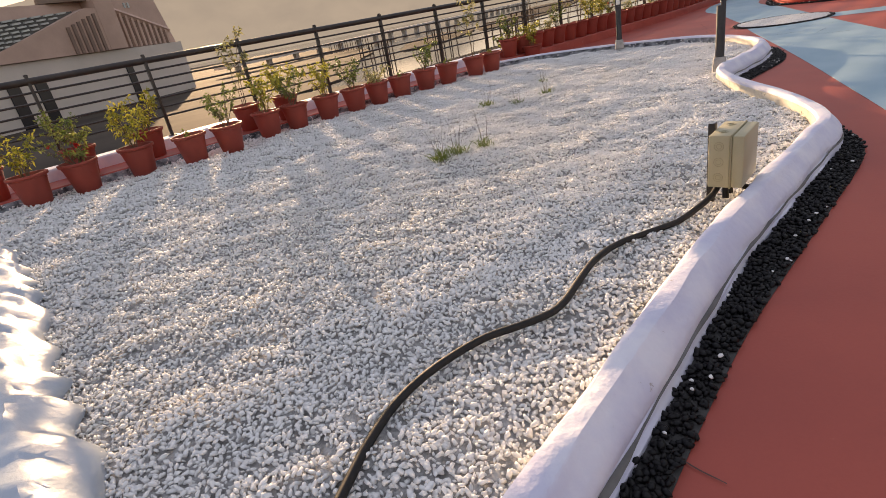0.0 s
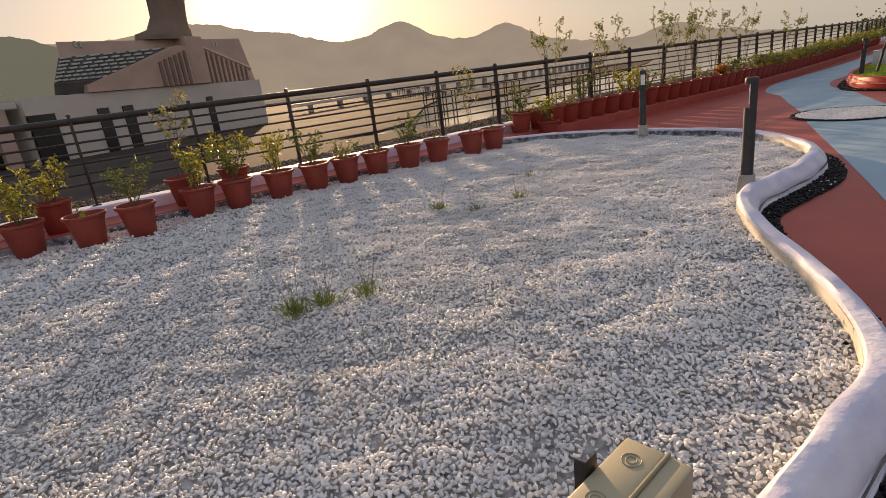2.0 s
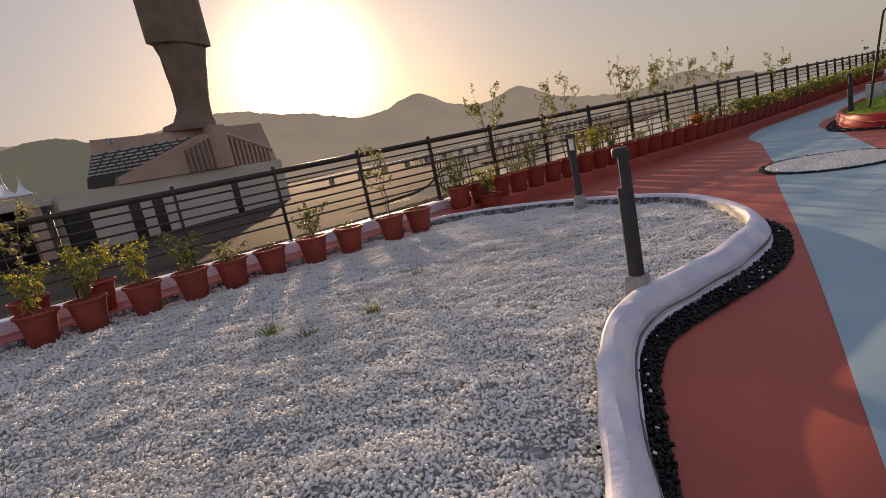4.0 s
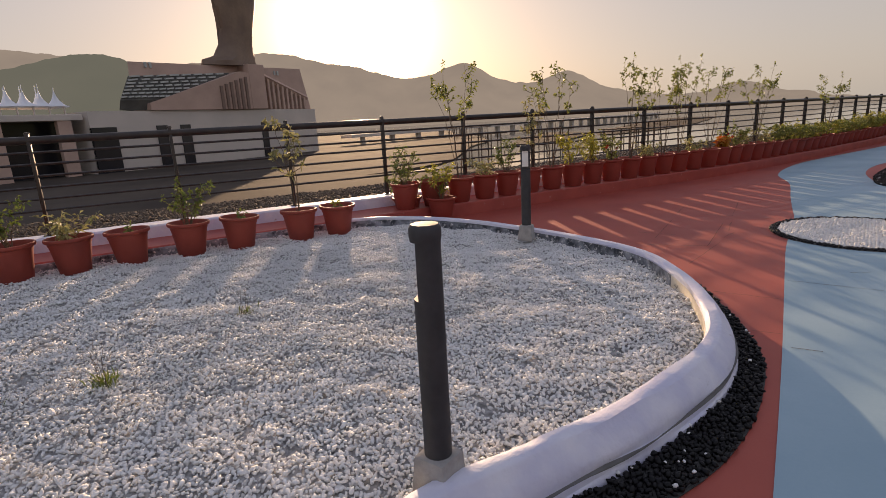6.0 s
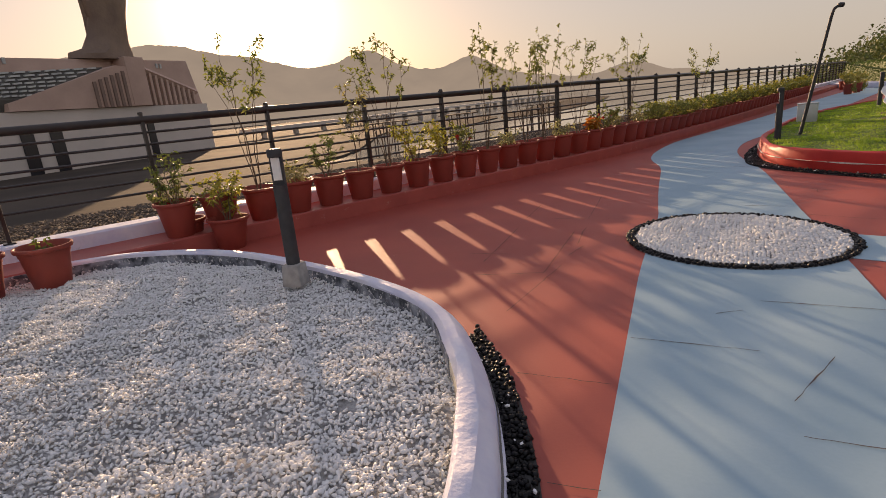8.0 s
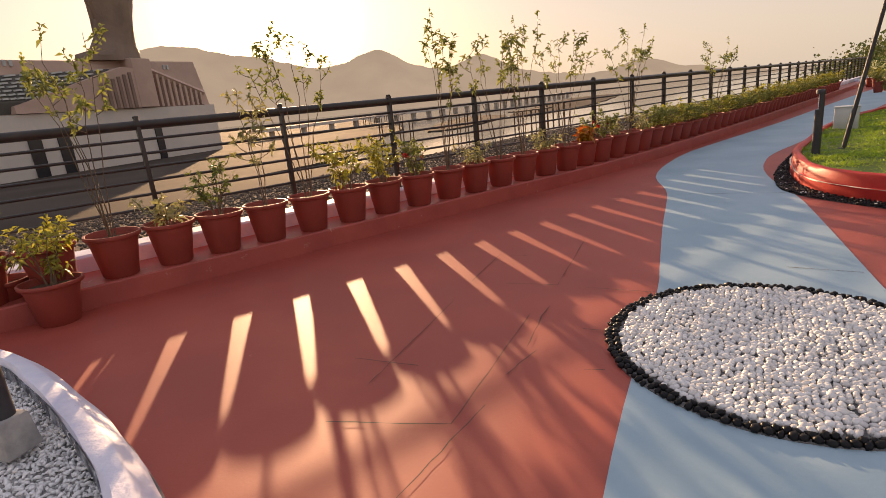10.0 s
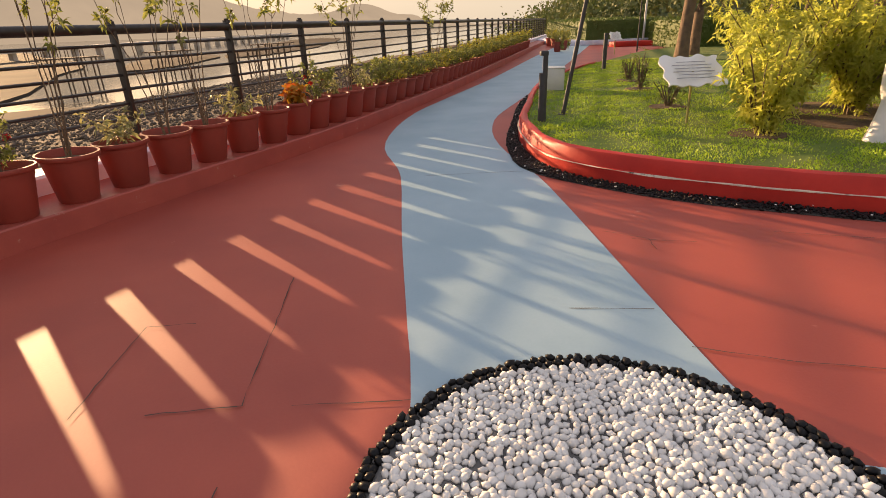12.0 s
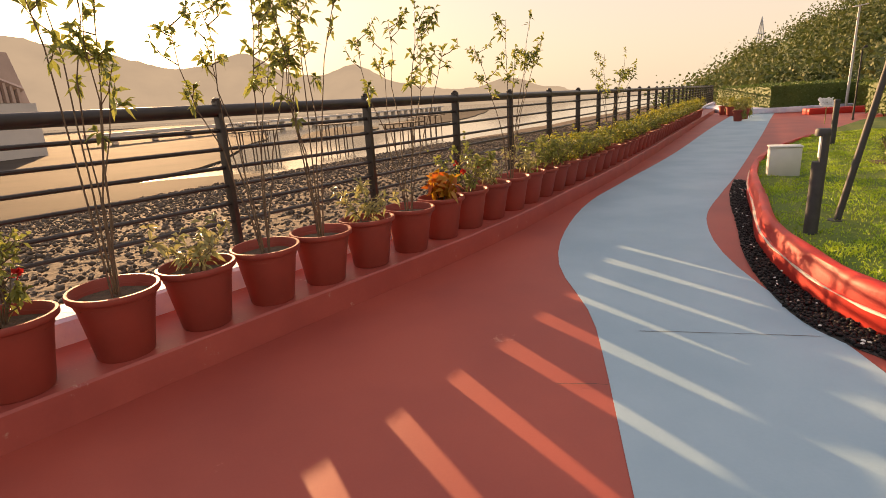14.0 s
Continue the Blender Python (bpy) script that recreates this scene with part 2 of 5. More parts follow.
BRONZE = material("weathered_bronze", (0.26, 0.18, 0.125), (0.19, 0.13, 0.095), rough=0.6, metal=0.4, scale=0.2, fine=1.5, bump=0.4, depth=0.3)
ROOF_DARK = material("dark_weathered_roof", (0.13, 0.125, 0.11), (0.09, 0.088, 0.08), rough=0.8, scale=0.4, fine=3, bump=0.1, depth=0.05)
ROOF_SLAT = material("pale_roof_panel", (0.55, 0.56, 0.52), (0.42, 0.44, 0.42), rough=0.5, scale=0.5, fine=3, bump=0)
TENT = material("white_tent_fabric", (0.82, 0.82, 0.84), (0.76, 0.77, 0.80), rough=0.6, scale=0.3, fine=2, bump=0.1, depth=0.05)
HEDGE = material("hedge_leaf", (0.06, 0.11, 0.02), (0.12, 0.17, 0.035), rough=0.6, scale=2, fine=12, bump=0, island=0.7, thin=0.25)
WOODS = material("woodland_leaf", (0.07, 0.11, 0.028), (0.14, 0.15, 0.045), rough=0.7, scale=0.2, fine=2, bump=0, island=0.6, thin=0.2)
# haze is painted in: both ranges emit their colour instead of being lit
FAR_HILL = glowing("far_hills_painted_haze", (0.28, 0.25, 0.185), (0.20, 0.182, 0.142), 0.011, 0.95)
MID_HILL = glowing("nearer_hills_painted_haze", (0.118, 0.126, 0.092), (0.095, 0.106, 0.08), 0.02, 1.0)


# ---- mesh tools ----
def part(name, bm, mat, parent=None, label="", smooth=True):
    """Links a bmesh as one mesh object, under a thing or a part."""
    me = bpy.data.meshes.new(name)
    bm.to_mesh(me)
    bm.free()
    me.materials.append(mat)
    if smooth:
        me.polygons.foreach_set("use_smooth", [True] * len(me.polygons))
        me.set_sharp_from_angle(angle=radians(38))
    ob = new(name, me)
    ob.parent = parent
    return tagged(ob, label)


def bulk(name, verts, faces, mat, parent=None, label="", smooth=True):
    """Many small pieces in one mesh, from arrays; faces all have the same number of corners."""
    me = bpy.data.meshes.new(name)
    verts, faces = np.asarray(verts, dtype=np.float32), np.asarray(faces, dtype=np.int32)
    count, corners = faces.shape
    me.vertices.add(len(verts))
    me.vertices.foreach_set("co", verts.ravel())
    me.loops.add(count * corners)
    me.loops.foreach_set("vertex_index", faces.ravel())
    me.polygons.add(count)
    me.polygons.foreach_set("loop_start", np.arange(count, dtype=np.int32) * corners)
    me.polygons.foreach_set("loop_total", np.full(count, corners, dtype=np.int32))
    if smooth:
        me.polygons.foreach_set("use_smooth", np.ones(count, dtype=bool))
    me.update(calc_edges=True)
    me.validate()
    me.materials.append(mat)
    ob = new(name, me)
    ob.parent = parent
    return tagged(ob, label)


def thing(name, m, label, category, group="", kind=""):
    ob = new(name)
    ob.empty_display_size = 0.1
    ob.matrix_basis = m
    return tagged(ob, label, category, group, kind)


def box(bm, size, at=(0, 0, 0), turn=(0, 0, 0), bevel=0.0):
    made = bmesh.ops.create_cube(bm, size=1, matrix=pose(*at, *turn) @ Matrix.Diagonal((*size, 1)))
    if bevel:
        edges = list({e for v in made["verts"] for e in v.link_edges})
        bmesh.ops.bevel(bm, geom=edges, offset=bevel, segments=2, affect="EDGES", profile=0.5)
    return bm


def lathe(bm, profile, sides=24, at=(0, 0, 0)):
    """A turned body from (radius, height) pairs; a zero radius closes it."""
    rings = []
    for r, z in profile:
        if r < 1e-6:
            rings.append([bm.verts.new((at[0], at[1], at[2] + z))])
        else:
            rings.append([bm.verts.new((at[0] + r * math.cos(2 * math.pi * i / sides), at[1] + r * math.sin(2 * math.pi * i / sides), at[2] + z)) for i in range(sides)])
    for a, b in zip(rings, rings[1:]):
        for i in range(sides):
            j = (i + 1) % sides
            if len(a) == 1 and len(b) == 1:
                continue
            if len(a) == 1:
                bm.faces.new((a[0], b[j], b[i]))
            elif len(b) == 1:
                bm.faces.new((a[i], a[j], b[0]))
            else:
                bm.faces.new((a[i], a[j], b[j], b[i]))
    return bm


def tube(bm, points, radii, sides=8, cap=True):
    """A round bar along points."""
    points = [Vector(p) for p in points]
    if isinstance(radii, (int, float)):
        radii = [radii] * len(points)
    rings, up = [], Vector((0, 0, 1))
    for i, p in enumerate(points):
        along = (points[min(i + 1, len(points) - 1)] - points[max(i - 1, 0)]).normalized()
        side = along.cross(up)
        if side.length < 0.05:
            side = along.cross(Vector((1, 0, 0)))
        side.normalize()
        other = side.cross(along)
        rings.append([bm.verts.new(p + (side * math.cos(2 * math.pi * k / sides) + other * math.sin(2 * math.pi * k / sides)) * radii[i]) for k in range(sides)])
    for a, b in zip(rings, rings[1:]):
        for k in range(sides):
            bm.faces.new((a[k], a[(k + 1) % sides], b[(k + 1) % sides], b[k]))
    if cap:
        bm.faces.new(rings[0][::-1])
        bm.faces.new(rings[-1])
    return bm


def spline(points, step=0.12, closed=False):
    """A smooth line through plan points, resampled evenly."""
    pts = [np.array(p, dtype=float) for p in points]
    n = len(pts)
    out = []
    for i in range(n if closed else n - 1):
        if closed:
            a, b, c, d = (pts[(i + k) % n] for k in (-1, 0, 1, 2))
        else:
            a, b, c, d = pts[max(i - 1, 0)], pts[i], pts[i + 1], pts[min(i + 2, n - 1)]
        m = max(2, int(np.linalg.norm(c - b) / step))
        for k in range(m):
            t = k / m
            out.append(0.5 * (2 * b + (c - a) * t + (2 * a - 5 * b + 4 * c - d) * t * t + (3 * b - a - 3 * c + d) * t ** 3))
    if not closed:
        out.append(pts[-1])
    return np.array(out)


def normals(line):
    """The left-hand normals of a plan line."""
    g = np.gradient(line, axis=0)
    g /= np.linalg.norm(g, axis=1)[:, None] + 1e-9
    return np.stack((-g[:, 1], g[:, 0]), axis=1)


def offset(line, by):
    return line + normals(line) * by


def sweep(bm, line, profile, wobble=0.0):
    """Carries a closed profile of (side, height) along a plan line; side counts to the left."""
    nor = normals(line)
    rings = []
    for i, (p, q) in enumerate(zip(line, nor)):
        ring = []
        for k, (s, z) in enumerate(profile):
            w = wobble * noise.noise((p[0] * 3, p[1] * 3, k * 0.7))
            ring.append(bm.verts.new((p[0] + q[0] * (s + w), p[1] + q[1] * (s + w), z + (w * 0.6 if z > 0.03 else 0))))
        rings.append(ring)
    n = len(profile)
    for a, b in zip(rings, rings[1:]):
        for k in range(n):
            bm.faces.new((a[k], a[(k + 1) % n], b[(k + 1) % n], b[k]))
    bm.faces.new(rings[0][::-1])
    bm.faces.new(rings[-1])
    bmesh.ops.recalc_face_normals(bm, faces=bm.faces)
    return bm


def slab(bm, outline, top, thick):
    """A flat plate with a plan outline."""
    face = bm.faces.new([bm.verts.new((p[0], p[1], top)) for p in outline])
    bmesh.ops.recalc_face_normals(bm, faces=[face])
    if face.normal.z < 0:
        face.normal_flip()
    low = bmesh.ops.extrude_face_region(bm, geom=[face])
    bmesh.ops.translate(bm, verts=[v for v in low["geom"] if isinstance(v, bmesh.types.BMVert)], vec=(0, 0, -thick))
    bmesh.ops.recalc_face_normals(bm, faces=bm.faces)
    bmesh.ops.triangulate(bm, faces=[f for f in bm.faces if len(f.verts) > 4])
    return bm


def inside(pts, outline):
    """Which plan points lie in an outline."""
    x, y = pts[:, 0], pts[:, 1]
    hit = np.zeros(len(pts), dtype=bool)
    n = len(outline)
    for i in range(n):
        (x1, y1), (x2, y2) = outline[i], outline[(i + 1) % n]
        cross = (y1 > y) != (y2 > y)
        hit ^= cross & (x < (x2 - x1) * (y - y1) / (y2 - y1 + 1e-12) + x1)
    return hit


def distance(pts, line):
    """The distance of plan points from a line's points."""
    best = np.full(len(pts), 1e9)
    for p in line:
        best = np.minimum(best, np.hypot(pts[:, 0] - p[0], pts[:, 1] - p[1]))
    return best


PHI = (1 + 5 ** 0.5) / 2
ICO = np.array([(-1, PHI, 0), (1, PHI, 0), (-1, -PHI, 0), (1, -PHI, 0), (0, -1, PHI), (0, 1, PHI), (0, -1, -PHI), (0, 1, -PHI), (PHI, 0, -1), (PHI, 0, 1), (-PHI, 0, -1), (-PHI, 0, 1)]) / math.sqrt(1 + PHI * PHI)
ICO_FACES = np.array([(a, b, c) for a in range(12) for b in range(a + 1, 12) for c in range(b + 1, 12) if max(np.linalg.norm(ICO[a] - ICO[b]), np.linalg.norm(ICO[b] - ICO[c]), np.linalg.norm(ICO[a] - ICO[c])) < 1.1])
ICO_FACES = np.array([f if np.dot(np.cross(ICO[f[1]] - ICO[f[0]], ICO[f[2]] - ICO[f[0]]), ICO[f[0]]) > 0 else f[::-1] for f in ICO_FACES])
OCT = np.array([(1, 0, 0), (-1, 0, 0), (0, 1, 0), (0, -1, 0), (0, 0, 1), (0, 0, -1)], dtype=float)
OCT_FACES = np.array([(0, 2, 4), (2, 1, 4), (1, 3, 4), (3, 0, 4), (2, 0, 5), (1, 2, 5), (3, 1, 5), (0, 3, 5)])


def stones(rng, places, sizes, squash, shape=(ICO, ICO_FACES), tilt=0.35, rough=0.12, slim=(0.55, 0.85)):
    """Vertices and faces of one stone at every place."""
    base, faces = shape
    n = len(places)
    yaw, lean, roll = rng.uniform(0, 6.283, n), rng.normal(0, tilt, n), rng.normal(0, tilt, n)
    sx, sy, sz = sizes, sizes * rng.uniform(*slim, n), sizes * squash * rng.uniform(0.8, 1.2, n)
    v = base[None] * (1 + rng.normal(0, rough, (n, len(base), 1)))
    v = v * np.stack((sx, sy, sz), axis=1)[:, None, :]
    x, y, z = v[..., 0], v[..., 1], v[..., 2]
    c, s = np.cos(lean)[:, None], np.sin(lean)[:, None]
    y, z = y * c - z * s, y * s + z * c
    c, s = np.cos(roll)[:, None], np.sin(roll)[:, None]
    x, z = x * c + z * s, -x * s + z * c
    c, s = np.cos(yaw)[:, None], np.sin(yaw)[:, None]
    x, y = x * c - y * s, x * s + y * c
    v = np.stack((x, y, z), axis=2) + places[:, None, :]
    f = faces[None] + (np.arange(n) * len(base))[:, None, None]
    return v.reshape(-1, 3), f.reshape(-1, 3)


def pebble_mesh(name, seed, size, squash, mat):
    rng = np.random.default_rng(seed)
    v, f = stones(rng, np.zeros((1, 3)), np.array([size]), squash, tilt=0.15, rough=0.06)
    bm = bmesh.new()
    vs = [bm.verts.new(p) for p in v]
    for a in f:
        bm.faces.new([vs[i] for i in a])
    me = bpy.data.meshes.new(name)
    bm.to_mesh(me)
    bm.free()
    me.polygons.foreach_set("use_smooth", [True] * len(me.polygons))
    me.materials.append(mat)
    return me


def pieces(name, meshes, places, rng, parent):
    """Single stones as parts of their own, sharing a few meshes."""
    for p in places:
        ob = new(name, meshes[int(rng.integers(len(meshes)))])
        ob.matrix_basis = pose(p[0], p[1], p[2], rng.normal(0, 14), rng.normal(0, 14), rng.uniform(0, 360))
        ob.parent = parent


def leaves(rng, at, way, length, width, droop=0.25):
    """Folded leaf blades, each of two quads, pointing along way."""
    n = len(at)
    way = way / (np.linalg.norm(way, axis=1)[:, None] + 1e-9)
    ref = rng.normal(0, 1, (n, 3))
    side = np.cross(way, ref)
    side /= np.linalg.norm(side, axis=1)[:, None] + 1e-9
    up = np.cross(side, way)
    length, width = np.broadcast_to(length, n)[:, None], np.broadcast_to(width, n)[:, None]
    mid = at + way * length * 0.5 + up * length * 0.08
    tip = at + way * length + np.array([0, 0, -1]) * length * droop
    v = np.stack((at, mid + side * width - up * width * 0.3, tip, mid, mid - side * width - up * width * 0.3), axis=1)
    f = np.array([(0, 1, 2, 3), (0, 3, 2, 4)])[None] + (np.arange(n) * 5)[:, None, None]
    return v.reshape(-1, 3), f.reshape(-1, 4)


# ---- plan lines ----
RAIL_DIR = np.array([0.790, 0.613])
RAIL_STEP = 1.363
RAIL_ZERO = np.array([7.64, 17.236])
RAIL_POSTS = [RAIL_ZERO + RAIL_DIR * RAIL_STEP * k for k in range(-14, 1)]
for bearing in (41, 44.5, 44.5, 45, 46.5, 46) + (47,) * 22:
    RAIL_POSTS.append(RAIL_POSTS[-1] + RAIL_STEP * np.array([math.cos(radians(bearing)), math.sin(radians(bearing))]))
RAIL_LINE = spline(RAIL_POSTS, 0.34)
LEDGE_Z, UPSTAND_Z, RAIL_TOP = 0.18, 0.33, 1.41
LEDGE_LINE = offset(RAIL_LINE, -0.77)


def rail_at(s, side):
    """A plan point s metres along the railing from its straight end, that far out on the walk's side; and the railing's bearing."""
    k = s / RAIL_STEP + 14
    i = min(max(int(math.floor(k)), 0), len(RAIL_POSTS) - 2)
    along = (RAIL_POSTS[i + 1] - RAIL_POSTS[i]) / RAIL_STEP
    p = RAIL_POSTS[i] + along * (k - i) * RAIL_STEP
    return p + np.array([along[1], -along[0]]) * side, math.atan2(along[1], along[0])


KERB_POINTS = [(-0.75, 0.55), (-0.15, 1.25), (0.45, 1.90), (1.10, 2.57), (1.53, 3.0), (1.97, 3.38), (2.60, 3.92), (3.0, 4.28), (3.20, 4.75), (3.32, 5.25), (3.42, 5.85), (3.60, 6.5), (3.86, 6.90), (4.21, 7.20), (4.56, 7.49), (4.88, 7.82), (5.10, 8.12), (5.23, 8.45), (5.30, 8.95), (5.28, 9.45), (5.17, 9.95), (4.85, 10.42), (4.32, 10.95), (3.60, 11.53), (3.07, 11.78), (2.60, 11.88), (2.24, 11.86), (1.93, 11.74)]
KERB_LINE = spline(KERB_POINTS, 0.08)
BED = [tuple(p) for p in KERB_LINE] + [tuple(rail_at(s, 0.77)[0]) for s in (-8.05, -9.5, -12.0, -15.0, -18.5)] + [(-6.4, 4.2), (-3.5, 0.2)]
WHITE_LEFT = spline([(2.6, 2.2), (3.3, 3.55), (3.90, 4.75), (4.36, 5.71), (4.92, 6.88), (5.60, 8.35), (6.35, 10.02), (6.74, 10.87), (7.37, 12.11), (7.56, 12.55), (8.03, 13.66), (8.53, 14.78), (8.75, 15.35), (9.0, 16.3), (9.54, 17.3), (10.44, 18.5), (11.6, 19.65), (14.8, 22.7), (20.5, 28.5), (32, 40.0), (42, 50.6)], 0.3)
WHITE_RIGHT = spline([(45, 49.6), (30, 35.5), (18.8, 24.6), (13.9, 19.85), (12.3, 18.35), (11.3, 17.4), (10.74, 16.69), (10.35, 16.05), (10.02, 15.3), (9.72, 14.39), (9.39, 13.61), (8.63, 11.93), (8.46, 11.54)], 0.3)
WHITE_NEAR_RIGHT = [(8.02, 10.59), (7.61, 9.70), (7.1, 8.5), (6.3, 6.7), (5.5, 4.9), (4.4, 2.4)]
LAWN_POINTS = [(17.2, 21.75), (15.2, 20.5), (13.6, 19.25), (12.45, 18.1), (11.56, 17.05), (10.72, 16.05), (10.22, 15.2), (9.98, 14.55), (10.0, 14.0), (10.28, 13.28), (10.70, 12.60), (11.2, 11.95), (11.9, 11.2), (13.5, 9.8), (16.5, 7.4)]
LAWN_LINE = spline(LAWN_POINTS, 0.12)
LAWN_Z = 0.22
LAWN_AREA = [tuple(p) for p in offset(LAWN_LINE, 0.06)] + [(30, 8), (38, 22), (30, 27), (22, 24.5)]


# ---- ground, river, hills ----
def ground():
    """One sheet: level under the terrace, then falling to the river."""
    size = 3600.0
    t = np.linspace(-1, 1, 161)
    axis = np.sign(t) * (np.abs(t) ** 3.2) * size
    rows = len(axis)
    gx, gy = np.meshgrid(axis + 6, axis + 16)
    pts = np.stack((gx.ravel(), gy.ravel()), axis=1)
    nrm = np.array([-RAIL_DIR[1], RAIL_DIR[0]])
    beyond = (pts - RAIL_ZERO) @ nrm
    along = (pts - RAIL_ZERO) @ RAIL_DIR
    beyond = beyond - np.where(along > 0, 0.15 * along, 0)
    z = np.where(beyond < 0.9, -0.12, -0.12 - np.minimum(beyond - 0.9, 22.1) * 0.1 - np.maximum(beyond - 23, 0) * 0.3)
    z = np.maximum(z, -9.0)
    idx = np.arange(rows * rows).reshape(rows, rows)
    f = np.stack((idx[:-1, :-1], idx[:-1, 1:], idx[1:, 1:], idx[1:, :-1]), axis=2).reshape(-1, 4)
    tagged(bulk("ground", np.column_stack((pts, z)), f, EARTH), "brown earth ground falling away to the river", "ground", kind="structure")


def rubble():
    """Broken stones on the slope behind the railing."""
    rng = np.random.default_rng(5)
    along = rng.uniform(-24, 34, 42000)
    out = 0.28 + rng.power(0.6, 42000) * 23
    nrm = np.array([-RAIL_DIR[1], RAIL_DIR[0]])
    pts = np.array([rail_at(a, 0)[0] for a in along]) + nrm * out[:, None]
    z = np.where(out < 0.9, -0.10, -0.10 - (out - 0.9) * 0.1) + rng.normal(0, 0.02, 42000)
    z += np.where(out < 1.5, 0.16, 0.05)
    v, f = stones(rng, np.column_stack((pts, z)), rng.uniform(0.02, 0.07, 42000) * (0.8 + out * 0.05), 0.5, (OCT, OCT_FACES))
    ob = bulk("rubble", v, f, RUBBLE, smooth=False)
    tagged(ob, "dark broken rubble on the slope behind the railing", "rubble", kind="stuff")


def river():
    bm = bmesh.new()
    slab(bm, [(-1500, 30), (-400, -200), (300, 40), (1800, 1500), (1500, 2400), (-1500, 2400)], -6.0, 0.5)
    tagged(part("water", bm, WATER, smooth=False), "still pale river water below the terrace", "river", kind="structure")
    for level, name, outline in ((-5.75, "mud_bank", [(-14, 88), (-8, 108), (-9, 150), (-8, 205), (-31, 300), (-60, 430), (-150, 640), (-500, 640), (-500, 40), (-60, 40), (-30, 62)]),
                          (-5.70, "mud_bank", [(-75, 0), (-32, 16), (-18, 31), (-9, 40), (-2, 46), (-4, 48.5), (-6.5, 49.5), (-9, 53), (-6, 58), (2, 62), (10, 70), (4, 80), (-14, 82), (-40, 70), (-75, 50)]),
                          (-5.75, "mud_bank", [(2, 150), (14, 160), (30, 210), (18, 240), (4, 190)]),
                          (-5.75, "mud_bank", [(30, 190), (70, 240), (140, 420), (110, 430), (50, 270)])):
        bm = bmesh.new()
        line = spline(outline, 12, closed=True)
        slab(bm, [(p[0] + 2 * noise.noise((p[0] * 0.1, p[1] * 0.1, 0)), p[1] + 4 * noise.noise((p[0] * 0.1, p[1] * 0.1, 9))) for p in line], level, 1.2)
        tagged(part(name, bm, MUD, smooth=False), "low brown mud bank in the river", "river bank", kind="structure")


def ridge(name, far, heights, mat, label, low=-60, high=45, depth=400):
    """A range of hills: a slope that rises to its skyline and falls behind it."""
    bearings = np.radians(np.linspace(low, high, 420))
    top = np.array([heights(math.degrees(b)) for b in bearings])
    rows = []
    for k, (d, share) in enumerate(((0, 0.0), (0.25, 0.4), (0.5, 0.75), (0.75, 1.0), (1.4, 0.3))):
        r = far - depth * 0.75 + d * depth
        jag = np.array([noise.fractal((b * 60, k * 3.1, far), 1.0, 2.0, 5) for b in bearings])
        z = -12 + (top * r / 1000 + 12) * share + jag * (2.2 if k == 3 else 6) * (0 if k == 0 else 1) * far / 1000
        rows.append(np.stack((np.sin(bearings) * r + 4.5, np.cos(bearings) * r + 5.5, z), axis=1))
    v = np.concatenate(rows)
    n = len(bearings)
    idx = np.arange(5 * n).reshape(5, n)
    f = np.stack((idx[:-1, :-1], idx[:-1, 1:], idx[1:, 1:], idx[1:, :-1]), axis=2).reshape(-1, 4)
    tagged(bulk(name, v, f, mat), label, "hills", kind="structure")


def bell(x, at, wide):
    return math.exp(-((x - at) / wide) ** 2)


def skyline(a):
    low = min(max(55 - 1.75 * a, 0), 108)
    return low + 8 * bell(a, -14, 16) + 24 * bell(a, -24.5, 5) + 8 * bell(a, -17.5, 2.2) - 6 * bell(a, -12, 2) + 28 * bell(a, -5.7, 2.7) + 26 * bell(a, 4.8, 2.5) - 6 * bell(a, 14, 4) + 18 * bell(a, 20.5, 2.6) + 5 * bell(a, 25, 2) + 24 * bell(a, -48, 9)


def near_skyline(a):
    return 128 * bell(a, -40, 9.5) + 80 * bell(a, -53, 6)


# ---- distant buildings ----
FACE_AT = np.array([-61.2, 167.7])
FACE_DIR = np.array([-0.3597, -0.9331])
FACE = Matrix.Translation((FACE_AT[0], FACE_AT[1], 0)) @ Matrix.Rotation(math.atan2(FACE_DIR[1], FACE_DIR[0]), 4, "Z")


